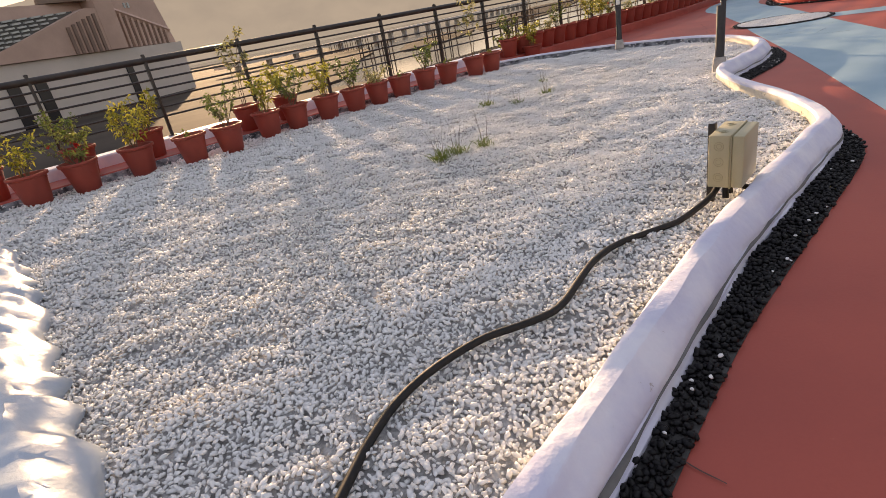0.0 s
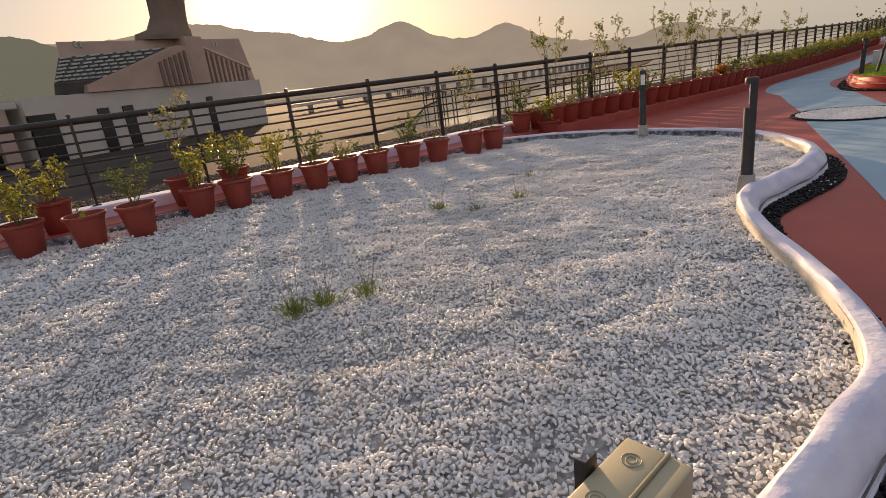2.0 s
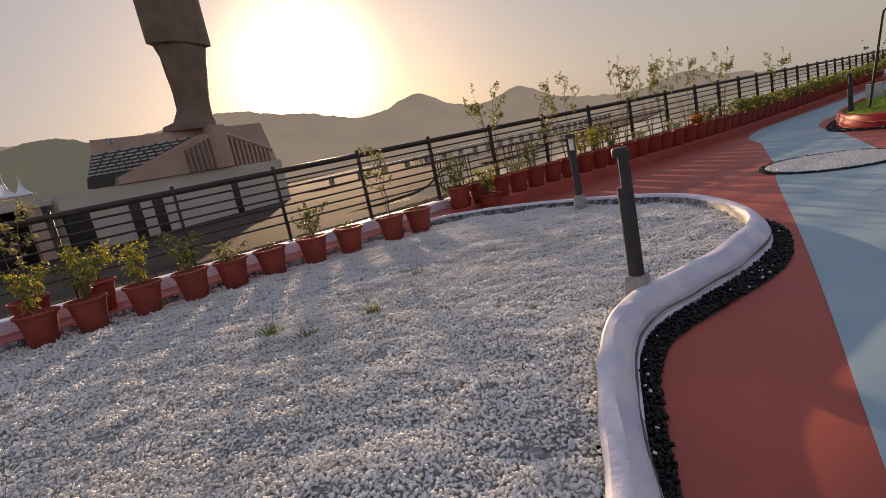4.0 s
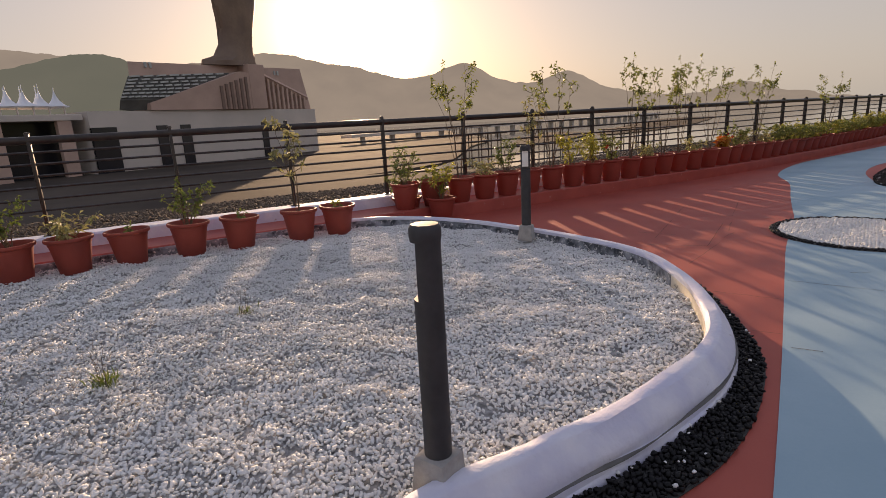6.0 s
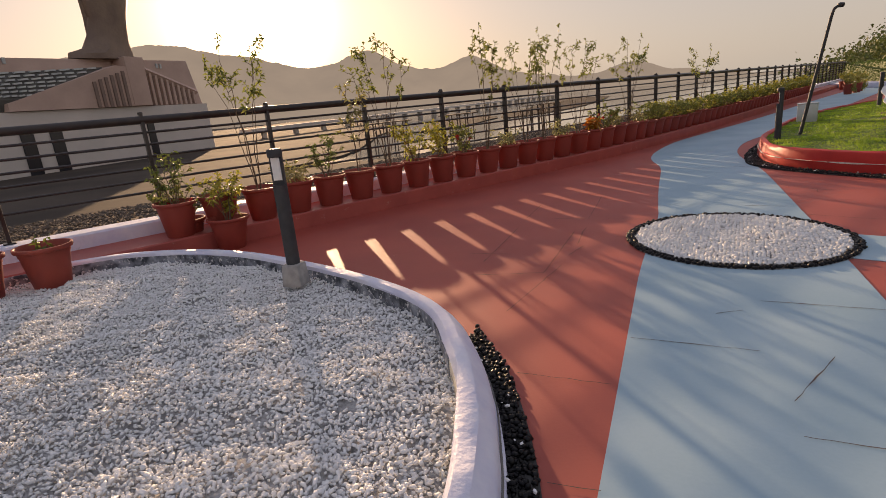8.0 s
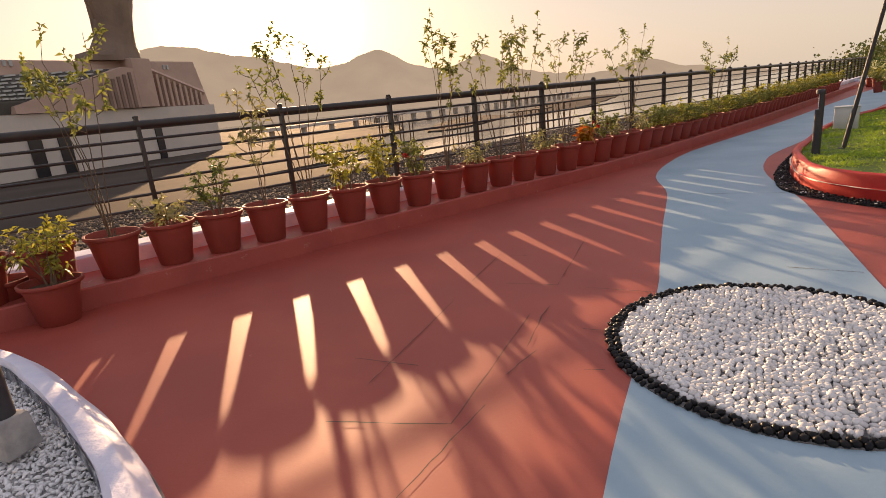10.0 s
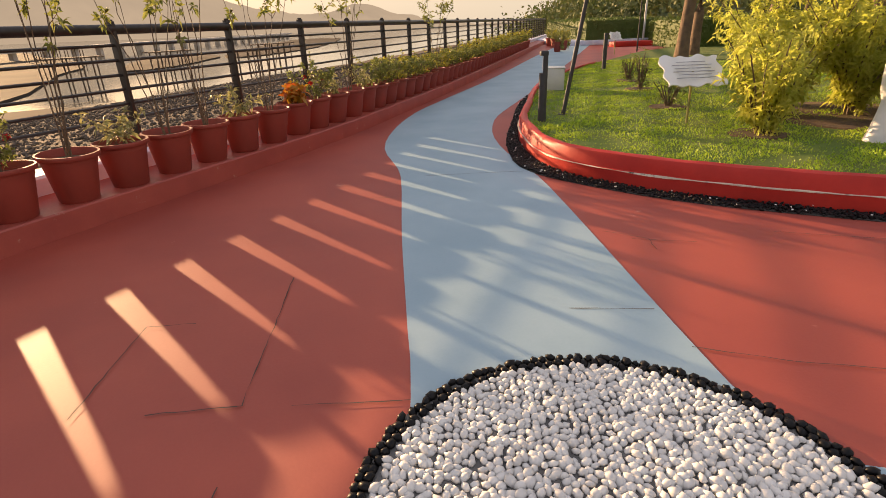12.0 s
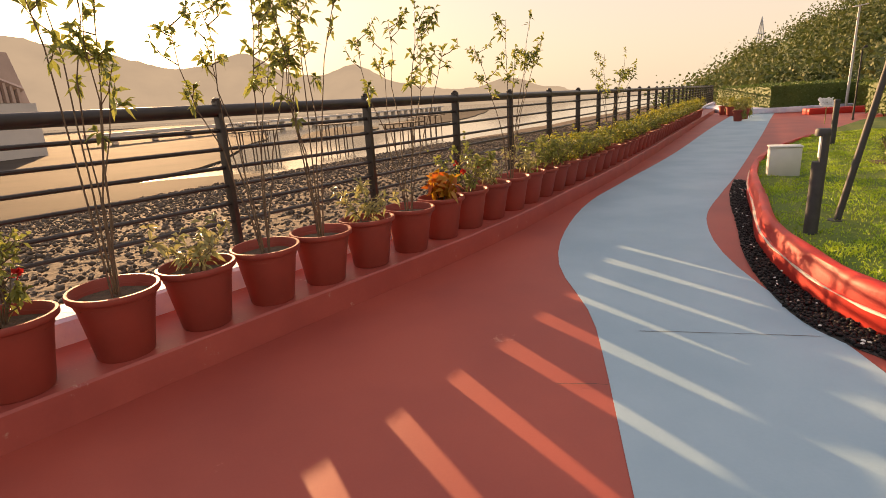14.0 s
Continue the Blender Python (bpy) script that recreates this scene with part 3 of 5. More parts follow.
def plinth_building():
    """The sculpture's plinth and its wings; local x runs along the front, y away from the river walk."""
    root = thing("plinth_building", FACE, "pink sandstone plinth building with a grey base and fluted front", "building")
    back = -1
    bm = bmesh.new()
    low = [bm.verts.new(p) for p in ((-1.5, 0, 7.1), (55, 0, 7.1), (33, back * 34, 7.1), (-1.5, back * 34, 7.1))]
    top = [bm.verts.new(p) for p in ((0, back * 1.5, 19.0), (53.5, back * 1.5, 17.8), (34, back * 32, 17.8), (0, back * 32, 19.0))]
    for i in range(4):
        bm.faces.new((low[i], low[(i + 1) % 4], top[(i + 1) % 4], top[i]))
    bm.faces.new(top)
    bmesh.ops.recalc_face_normals(bm, faces=bm.faces)
    part("wall", bm, STONE_PINK, root, "pink sandstone upper wall", smooth=False)
    # darkened panel paints the shade between the flutes; the wall is one stone
    bm = bmesh.new()
    prof = [(1.0, 7.15), (18.2, 7.15), (18.2, 16.2), (1.0, 10.2)]
    a = [bm.verts.new((x, 0.45, z)) for x, z in prof]
    b = [bm.verts.new((x, -1.6, z)) for x, z in prof]
    bm.faces.new(a)
    for i in range(4):
        bm.faces.new((a[i], a[(i + 1) % 4], b[(i + 1) % 4], b[i]))
    bmesh.ops.recalc_face_normals(bm, faces=bm.faces)
    part("recess_shade", bm, SHADED_STONE, root, "panel behind the flutes with their shade painted in", smooth=False)
    for u in range(10):
        bm = bmesh.new()
        x = 2.0 + u * 1.7
        h = 3.0 + (x - 1.0) / 17.2 * 6.0
        box(bm, (0.75, 1.1, h), (x, 0.6, 7.15 + h / 2), bevel=0.08)
        part("flute", bm, STONE_PINK, root, smooth=False)
    bm = bmesh.new()
    tube(bm, [(0.6, 0.6, 10.3), (18.4, 0.6, 16.6)], 0.75, 4)
    part("coping", bm, STONE_PINK, root, "sloping stone coping over the flutes", smooth=False)
    bm = bmesh.new()
    box(bm, (5.4, 5.0, 11.6), (20.9, 0.2, 7.15 + 5.8), bevel=0.12)
    part("pier", bm, STONE_PINK, root, "tall pink middle pier under the statue", smooth=False)
    # dark strips set on the gable face, painting its shaded slots
    for u in range(6):
        bm = bmesh.new()
        x = 25.0 + u * 1.6
        h = 8.2 - 0.31 * (x - 25.0)
        box(bm, (0.8, 0.5, h), (x, 2.7, 7.15 + h / 2), bevel=0.05)
        part("slot_shade", bm, SHADED_STONE, root, "dark strip painted as the shade of a gable slot", smooth=False)
    for x in (9.6, 10.8, 48.5, 49.7):
        bm = bmesh.new()
        box(bm, (0.55, 0.3, 1.2), (x, -1.15, 17.3))
        part("window", bm, ROOF_SLAT, root, smooth=False)
    # the gabled wing with its stepped roof
    bm = bmesh.new()
    prof = [(23.5, 7.1), (23.5, 16.4), (26.5, 16.6), (52.5, 8.6), (52.5, 7.1)]
    a = [bm.verts.new((x, 2.6, z)) for x, z in prof]
    b = [bm.verts.new((x, -1.0, z)) for x, z in prof]
    bm.faces.new(a)
    for i in range(5):
        bm.faces.new((a[i], a[(i + 1) % 5], b[(i + 1) % 5], b[i]))
    bmesh.ops.recalc_face_normals(bm, faces=bm.faces)
    part("gable", bm, STONE_PINK, root, "sloping pink gable wall", smooth=False)
    corner = [Vector(p) for p in ((28.0, 0.2, 16.4), (54.3, -1.0, 14.6), (58.5, 1.6, 9.3), (48.5, 2.2, 9.5))]
    bm = bmesh.new()
    up = [bm.verts.new(p) for p in corner]
    down = [bm.verts.new((p.x, p.y - 1.0, 7.2)) for p in corner]
    bm.faces.new(up)
    for i in range(4):
        bm.faces.new((up[i], down[i], down[(i + 1) % 4], up[(i + 1) % 4]))
    bmesh.ops.recalc_face_normals(bm, faces=bm.faces)
    part("roof", bm, ROOF_DARK, root, "dark stepped sloping roof", smooth=False)
    for r in range(7):
        for c in range(8):
            t, w = (r + 0.5) / 7, (c + 0.5) / 8
            p = corner[0].lerp(corner[1], w).lerp(corner[3].lerp(corner[2], w), t)
            bm = bmesh.new()
            box(bm, ((2.3 * (1 - t) + 1.0 * t), 0.5, 0.35), (p.x, p.y + 0.15, p.z + 0.25), (0, 6, 0))
            part("roof_panel", bm, ROOF_SLAT, root, smooth=False)
    bm = bmesh.new()
    box(bm, (67, 38, 21), (32.5, -17.0, -3.5))
    part("base_wall", bm, STONE_GREY, root, "pale grey base wall with tall dark openings", smooth=False)
    for x, w in ((50.4, 2.6), (44.4, 2.6), (63.4, 5.2), (20.0, 2.0)):
        bm = bmesh.new()
        box(bm, (w, 0.7, 13), (x, 2.0, -2.8))
        part("opening", bm, DARK_OPENING, root, smooth=False)
    # the colossal figure stands on top as a plain shape of its own
    bm = bmesh.new()
    rings = []
    for z, cx, w, d in ((18.4, 27.6, 8.6, 6.5), (19.6, 27.8, 8.2, 6.2), (21.0, 25.8, 5.9, 5.2), (24.0, 24.8, 5.0, 4.6), (28.0, 24.0, 5.3, 4.7), (33.0, 23.8, 6.3, 5.0), (38.0, 23.6, 7.0, 5.4), (40.5, 23.6, 7.4, 5.6), (41.0, 23.4, 9.2, 6.4), (60.0, 23.2, 9.4, 6.5), (75.0, 23.0, 8.4, 5.8), (80.0, 23.0, 4.0, 4.0), (88.0, 23.0, 3.2, 3.4)):
        ring = []
        for k in range(28):
            a = 2 * math.pi * k / 28
            fold = 1 + 0.07 * math.sin(5 * a + z * 0.35) + 0.05 * math.sin(11 * a - z)
            ring.append(bm.verts.new((cx - 3.0 + w * math.cos(a) * fold, -3 + 0.6 * d * math.sin(a) * fold, z)))
        rings.append(ring)
    for a, b in zip(rings, rings[1:]):
        for k in range(28):
            bm.faces.new((a[k], a[(k + 1) % 28], b[(k + 1) % 28], b[k]))
    bm.faces.new(rings[-1])
    bm.faces.new(rings[0][::-1])
    statue = part("statue", bm, BRONZE)
    statue.matrix_basis = FACE
    tagged(statue, "colossal dark bronze robed statue on its plinth", "statue")


def tent_hall():
    root = thing("tent_hall", FACE, "long dark deck with a row of white peaked tents", "building")
    bm = bmesh.new()
    box(bm, (34, 16, 1.2), (83.5, -7, 5.9), bevel=0.1)
    part("deck", bm, STONE_GREY, root, smooth=False)
    bm = bmesh.new()
    box(bm, (33, 10, 13), (83.5, -9, -1.2))
    part("wall", bm, DARK_OPENING, root, "dark recessed wall under the deck", smooth=False)
    for x in (70, 82, 95):
        bm = bmesh.new()
        box(bm, (2.6, 1.2, 13), (x, 0.2, -1.2))
        part("column", bm, STONE_PINK, root, smooth=False)
    for r in range(2):
        for i in range(11):
            bm = bmesh.new()
            x = 69.2 + i * 2.75 + r * 1.2
            prof = [(2.0, 8.2), (1.3, 8.7), (0.7, 9.4), (0.3, 10.3), (0.09, 11.2), (0.06, 11.9 + 0.7 * ((i * 7 + r * 3) % 4) / 3), (0, 11.9 + 0.7 * ((i * 7 + r * 3) % 4) / 3)]
            lathe(bm, prof, 10, (x, -2.5 - r * 4.4, 0))
            part("tent", bm, TENT, root)
    bm = bmesh.new()
    box(bm, (32, 8, 0.3), (83.5, -5, 8.15))
    part("canopy", bm, TENT, root, smooth=False)
    for i in range(12):
        bm = bmesh.new()
        box(bm, (0.25, 0.25, 1.8), (68.4 + i * 2.75, -1.4, 7.3))
        part("pole", bm, STONE_GREY, root, smooth=False)


def jetty(at, turn, count):
    root = thing("jetty", pose(at[0], at[1], -6.4, 0, 0, turn), "dark timber jetty standing on piles in the river", "jetty", "jetties in the river")
    bm = bmesh.new()
    box(bm, (count * 2.4, 3, 0.22), (0, 0, 4.4))
    part("deck", bm, TRUNK, root, smooth=False)
    for i in range(count):
        for y in (-1.2, 1.2):
            bm = bmesh.new()
            tube(bm, [((i - (count - 1) / 2) * 2.3, y, -1), ((i - (count - 1) / 2) * 2.3, y, 4.3)], 0.13, 6)
            part("leg", bm, TRUNK, root)


def bridge():
    root = thing("bridge", pose(0, 0, 0), "long low grey bridge across the far river", "bridge")
    a, b = np.array([-62.0, 205.0]), np.array([150.0, 620.0])
    bm = bmesh.new()
    sweep(bm, spline([a, (a + b) / 2, b], 40), [(-3, -3.2), (3, -3.2), (3, -2.0), (-3, -2.0)])
    part("deck", bm, STONE_GREY, root, smooth=False)
    for k in range(26):
        p = a + (b - a) * (k + 0.5) / 26
        bm = bmesh.new()
        box(bm, (1.4, 4, 5), (p[0], p[1], -5.6), (0, 0, 27))
        part("pier", bm, STONE_GREY, root, smooth=False)


ground()
rubble()
river()
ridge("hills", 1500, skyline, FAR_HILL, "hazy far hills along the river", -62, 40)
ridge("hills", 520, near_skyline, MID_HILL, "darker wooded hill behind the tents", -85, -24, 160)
plinth_building()
tent_hall()
bridge()
for spot in ((-4, 128, 20, 4), (-18, 235, 25, 8), (12, 140, 30, 4), (38, 165, 35, 6), (24, 118, 35, 4)):
    jetty(spot[:2], spot[2], spot[3])


# ---- terrace: paving, paint, ledge, kerbs ----
def paving():
    bm = bmesh.new()
    edge = [tuple(p) for p in offset(RAIL_LINE, -0.7)]
    slab(bm, edge + [(60, 60), (60, -12), (-12, -14), (-16, -6)], 0.0, 0.11)
    tagged(part("pavement", bm, RED_FLOOR, smooth=False), "red painted concrete paving of the roof walk", "pavement", kind="structure")
    bm = bmesh.new()
    slab(bm, [tuple(p) for p in WHITE_LEFT] + [tuple(p) for p in WHITE_RIGHT] + [(8.40, 11.13), (8.79, 10.79), (11.4, 8.5), (14.5, 6.2), (14.0, 5.3), (10.9, 7.9), (8.40, 10.24)] + WHITE_NEAR_RIGHT, 0.004, 0.003)
    tagged(part("path", bm, WHITE_FLOOR, smooth=False), "winding pale blue-white painted path over red paving", "path", kind="structure")
    lines = [[(5.62, 11.26), (5.69, 11.42), (5.97, 12.05), (6.06, 12.28)], [(5.51, 11.55), (5.86, 11.40)], [(6.30, 11.23), (6.37, 11.32), (6.48, 11.45)], [(6.44, 11.50), (6.58, 11.86), (6.66, 12.02)],
             [(6.47, 12.52), (6.79, 12.39), (7.04, 12.95), (7.24, 13.41)], [(6.21, 12.64), (6.48, 13.24), (6.70, 13.15)], [(6.78, 11.66), (6.90, 11.60)], [(6.96, 12.29), (7.36, 12.09)], [(6.67, 11.21), (6.76, 11.19)],
             [(8.55, 11.79), (8.81, 11.51), (9.3, 11.1)], [(9.26, 12.80), (9.55, 12.55)], [(8.33, 12.32), (8.67, 12.10)], [(7.09, 10.01), (7.59, 9.75)], [(6.77, 9.90), (6.93, 9.91)], [(6.23, 9.71), (6.74, 9.45)],
             [(6.63, 9.03), (7.01, 9.33)], [(6.52, 8.82), (6.85, 8.66)], [(5.70, 8.46), (5.83, 8.41)], [(5.60, 9.46), (5.99, 9.28)], [(5.58, 8.71), (5.74, 8.65)], [(5.47, 10.96), (6.02, 10.86), (6.52, 11.92)],
             [(8.85, 14.95), (9.12, 14.83), (9.71, 14.55)], [(8.17, 14.57), (8.39, 14.48)], [(5.66, 10.21), (6.17, 10.98)], [(0.84, 1.92), (0.91, 1.82)], [(9.2, 13.0), (9.35, 12.75), (9.25, 12.6)], [(10.1, 12.4), (10.6, 11.9)]]
    for k, line in enumerate(lines):
        pts = np.concatenate([np.linspace(a, b, 14)[:-1] for a, b in zip(line, line[1:])] + [np.array(line[-1:])])
        pts = pts + np.array([[0.008 * noise.noise((p[0] * 14, p[1] * 14, k)), 0.006 * noise.noise((p[0] * 14, p[1] * 14, k + 40))] for p in pts])
        wide = np.array([0.0021 + 0.0022 * noise.noise((p[0] * 9, p[1] * 9, k + 7)) for p in pts])
        nor = normals(pts)
        bm = bmesh.new()
        a = [bm.verts.new((*(p + q * w), 0.0068)) for p, q, w in zip(pts, nor, wide)]
        b = [bm.verts.new((*(p - q * w), 0.0068)) for p, q, w in zip(pts, nor, wide)]
        for i in range(len(pts) - 1):
            bm.faces.new((b[i], b[i + 1], a[i + 1], a[i]))
        tagged(part("floor_joint", bm, CRACK, smooth=False), "thin dark crack in the painted paving", "crack", kind="structure")


def ledge():
    bm = bmesh.new()
    sweep(bm, RAIL_LINE, [(-0.77, -0.02), (-0.77, LEDGE_Z - 0.012), (-0.758, LEDGE_Z), (-0.20, LEDGE_Z), (-0.20, -0.02)], 0.004)
    tagged(part("ledge", bm, RED_LEDGE), "low red painted ledge carrying the plant pots", "ledge", kind="structure")
    bm = bmesh.new()
    sweep(bm, RAIL_LINE, [(-0.20, -0.05), (-0.20, UPSTAND_Z - 0.02), (-0.18, UPSTAND_Z), (0.09, UPSTAND_Z), (0.105, UPSTAND_Z - 0.015), (0.105, -0.4)], 0.004)
    tagged(part("upstand_wall", bm, WHITE_PAINT), "low white painted upstand wall under the railing", "wall", kind="structure")
    line = np.array([rail_at(s, 0.79)[0] for s in np.arange(-18.6, -7.9, 0.12)])
    bm = bmesh.new()
    sweep(bm, line, [(-0.022, 0.0), (-0.022, 0.15), (-0.012, 0.165), (0.018, 0.165), (0.018, 0.0)], 0.006)
    tagged(part("edge_trim", bm, GREY_EDGE), "weathered grey plaster edging between gravel and ledge", "edging", kind="structure")


def kerbs():
    # white rounded kerb round the gravel
    bm = bmesh.new()
    sweep(bm, KERB_LINE, [(0.0, 0.0), (0.0, 0.172), (-0.006, 0.188), (-0.020, 0.196), (-0.074, 0.193), (-0.083, 0.186), (-0.098, 0.166), (-0.122, 0.142), (-0.143, 0.114), (-0.152, 0.088), (-0.148, 0.066), (-0.158, 0.060), (-0.160, 0.036), (-0.166, 0.030), (-0.168, 0.0)], 0.012)
    tagged(part("kerb", bm, WHITE_PAINT), "rounded white painted kerb winding round the gravel bed", "kerb", kind="structure")
    bm = bmesh.new()
    sweep(bm, KERB_LINE, [(0.0025, 0.03), (0.0025, 0.158), (-0.004, 0.158), (-0.004, 0.03)], 0.012)
    tagged(part("kerb_lining", bm, WORN_PAINT), "chipped cream plaster inner face of the kerb", "kerb", kind="structure")
    bm = bmesh.new()
    sweep(bm, KERB_LINE, [(-0.1500, 0.060), (-0.1500, 0.0665), (-0.1570, 0.0665), (-0.1600, 0.060)], 0.013)
    tagged(part("kerb_joint", bm, MORTAR), "dark open joint low on the kerb's outer side", "kerb", kind="structure")
    far = KERB_LINE[(KERB_LINE[:, 1] > 9.3)]
    bm = bmesh.new()
    sweep(bm, far, [(0.006, 0.03), (0.006, 0.162), (-0.002, 0.162), (-0.002, 0.03)], 0.012)
    tagged(part("kerb_lining", bm, GREY_EDGE), "flaking blue-grey plaster inner face of the far kerb", "kerb", kind="structure")
    # red kerb round the lawn, with a ledge line half way up
    bm = bmesh.new()
    sweep(bm, LAWN_LINE, [(0.10, 0.0), (0.10, 0.24), (0.085, 0.262), (0.05, 0.268), (0.022, 0.255), (0.008, 0.225), (0.003, 0.135), (-0.012, 0.125), (-0.012, 0.0)], 0.014)
    tagged(part("lawn_kerb", bm, RED_KERB), "glossy bright red kerb wall round the lawn", "kerb", kind="structure")
    bm = bmesh.new()
    sweep(bm, LAWN_LINE, [(0.0, 0.122), (0.0, 0.131), (-0.017, 0.131), (-0.017, 0.122)], 0.014)
    tagged(part("kerb_trim", bm, WORN_PAINT), "pale worn line along the red kerb", "kerb", kind="structure")


def lawn():
    bm = bmesh.new()
    slab(bm, LAWN_AREA, LAWN_Z, 0.2)
    tagged(part("lawn", bm, LAWN_SOIL, smooth=False), "mown green lawn raised behind the red kerb", "lawn", kind="structure")
    rng = np.random.default_rng(11)
    pts = np.column_stack((rng.uniform(9.8, 19.5, 210000), rng.uniform(9.5, 22, 210000)))
    pts = pts[inside(pts, LAWN_AREA)]
    near = distance(pts, LAWN_LINE[::6])
    # streaky blade cover over dark ground imitates light and shadow across the lawn
    lit_streak = np.array([0.5 + 0.5 * noise.noise((p[0] * 1.3, p[1] * 3.2, 3)) for p in pts])
    keep = rng.random(len(pts)) < np.clip(1.15 - near / 7.5, 0.12, 1) * np.clip(lit_streak * 2.2 - 0.45, 0.12, 1)
    pts = pts[keep]
    n = len(pts)
    streak_rise = np.array([0.5 + 0.5 * noise.noise((p[0] * 1.3, p[1] * 3.2, 3)) for p in pts])
    way = rng.normal(0, 0.5, (n, 3))
    way[:, 2] = 1
    v, f = leaves(rng, np.column_stack((pts, np.full(n, LAWN_Z - 0.004))), way, 0.025 + 0.085 * streak_rise * streak_rise * rng.uniform(0.5, 1.2, n), 0.0048, 0.3)
    tagged(bulk("grass", v, f, GRASS), "short green lawn grass", "grass", kind="stuff")


paving()
ledge()
kerbs()
lawn()


# ---- railing ----
def railing():
    root = thing("railing", pose(0, 0, 0), "dark bronze steel railing with six thin bars and a round handrail", "railing")
    post_bm = bmesh.new()
    box(post_bm, (0.034, 0.075, RAIL_TOP - UPSTAND_Z + 0.02), (0, 0, (RAIL_TOP - UPSTAND_Z + 0.02) / 2), bevel=0.004)
    box(post_bm, (0.10, 0.12, 0.012), (0, 0, 0.006), bevel=0.003)
    lathe(post_bm, [(0, 0), (0.026, 0), (0.026, 0.022), (0, 0.03)], 10, (0, 0, RAIL_TOP - UPSTAND_Z + 0.012))
    first = part("post", post_bm, RAIL_METAL, root)
    for k, p in enumerate(RAIL_POSTS):
        a = RAIL_POSTS[max(k - 1, 0)]
        b = RAIL_POSTS[min(k + 1, len(RAIL_POSTS) - 1)]
        ob = first if k == 0 else new("post", first.data)
        ob.parent = root
        ob.matrix_basis = pose(p[0], p[1], UPSTAND_Z, 0, 0, math.degrees(math.atan2(b[1] - a[1], b[0] - a[0])))
    bm = bmesh.new()
    tube(bm, [(p[0], p[1], RAIL_TOP - 0.045) for p in RAIL_LINE], 0.042, 12)
    part("handrail", bm, RAIL_METAL, root, "thick round handrail")
    for k in range(6):
        bm = bmesh.new()
        tube(bm, [(p[0], p[1], RAIL_TOP - 0.175 - k * 0.125) for p in RAIL_LINE], 0.0135, 8)
        part("bar", bm, RAIL_METAL, root)


railing()


# ---- potted plants ----
def pot_body(root, wide=0.212, tall=0.36):
    bm = bmesh.new()
    lathe(bm, [(0, 0.0), (wide * 0.60, 0.0), (wide * 0.63, 0.008), (wide * 0.855, tall * 0.86), (wide * 0.865, tall * 0.885), (wide * 0.96, tall * 0.90), (wide * 0.99, tall * 0.92), (wide, tall * 0.97), (wide * 0.985, tall), (wide * 0.92, tall), (wide * 0.895, tall * 0.97), (wide * 0.86, tall * 0.80), (0, tall * 0.78)], 30)
    part("pot", bm, POT, root, "red-brown terracotta plastic pot with a rolled rim")
    bm = bmesh.new()
    lathe(bm, [(wide * 0.87, tall * 0.83), (wide * 0.6, tall * 0.86), (wide * 0.3, tall * 0.85), (0, tall * 0.87)], 18)
    for v in bm.verts:
        v.co.z += 0.012 * noise.noise(v.co * 30)
    part("soil", bm, SOIL, root)


def stems(rng, count, tall, spread, base=0.28, thick=0.006, kink=0.12):
    """Thin shoots from the soil; returns their mesh and their points."""
    bm = bmesh.new()
    lines = []
    for _ in range(count):
        a = rng.uniform(0, 6.283)
        h = tall * rng.uniform(0.65, 1.0)
        out = spread * rng.uniform(0.3, 1.0)
        pts = []
        for k in range(7):
            t = k / 6
            pts.append(np.array([math.cos(a) * (0.02 + out * t ** 1.4) + rng.normal(0, kink * 0.08 * t), math.sin(a) * (0.02 + out * t ** 1.4) + rng.normal(0, kink * 0.08 * t), base + h * t]))
        tube(bm, pts, [thick * (1 - 0.7 * k / 6) for k in range(7)], 5)
        lines.append(pts)
    return bm, lines


def twigs(rng, bm, lines, n, low, scale=1.0):
    """Side shoots off tall stems; returns the shoots that carry leaves."""
    at, way = along_lines(rng, lines, n, low, 1.0)
    out = []
    for p, w in zip(at, way):
        a, reach = rng.uniform(0, 6.283), rng.uniform(0.06, 0.20) * scale
        side = np.array([math.cos(a), math.sin(a), 0]) * reach
        rise = np.array([0, 0, reach * rng.uniform(0.5, 1.3)])
        pts = [p, p + side * 0.55 + rise * 0.35, p + side + rise]
        tube(bm, pts, [0.0035, 0.0028, 0.0016], 4)
        out.append(pts)
    return out + [line[-2:] for line in lines]


def along_lines(rng, lines, n, low, high):
    """Random places on shoots, between two shares of their length, and the way each shoot goes there."""
    at, way = [], []
    for _ in range(n):
        pts = lines[int(rng.integers(len(lines)))]
        t = rng.uniform(low, high) * (len(pts) - 1)
        i = min(int(t), len(pts) - 2)
        at.append(pts[i] + (pts[i + 1] - pts[i]) * (t - i))
        way.append(pts[i + 1] - pts[i])
    return np.array(at), np.array(way)


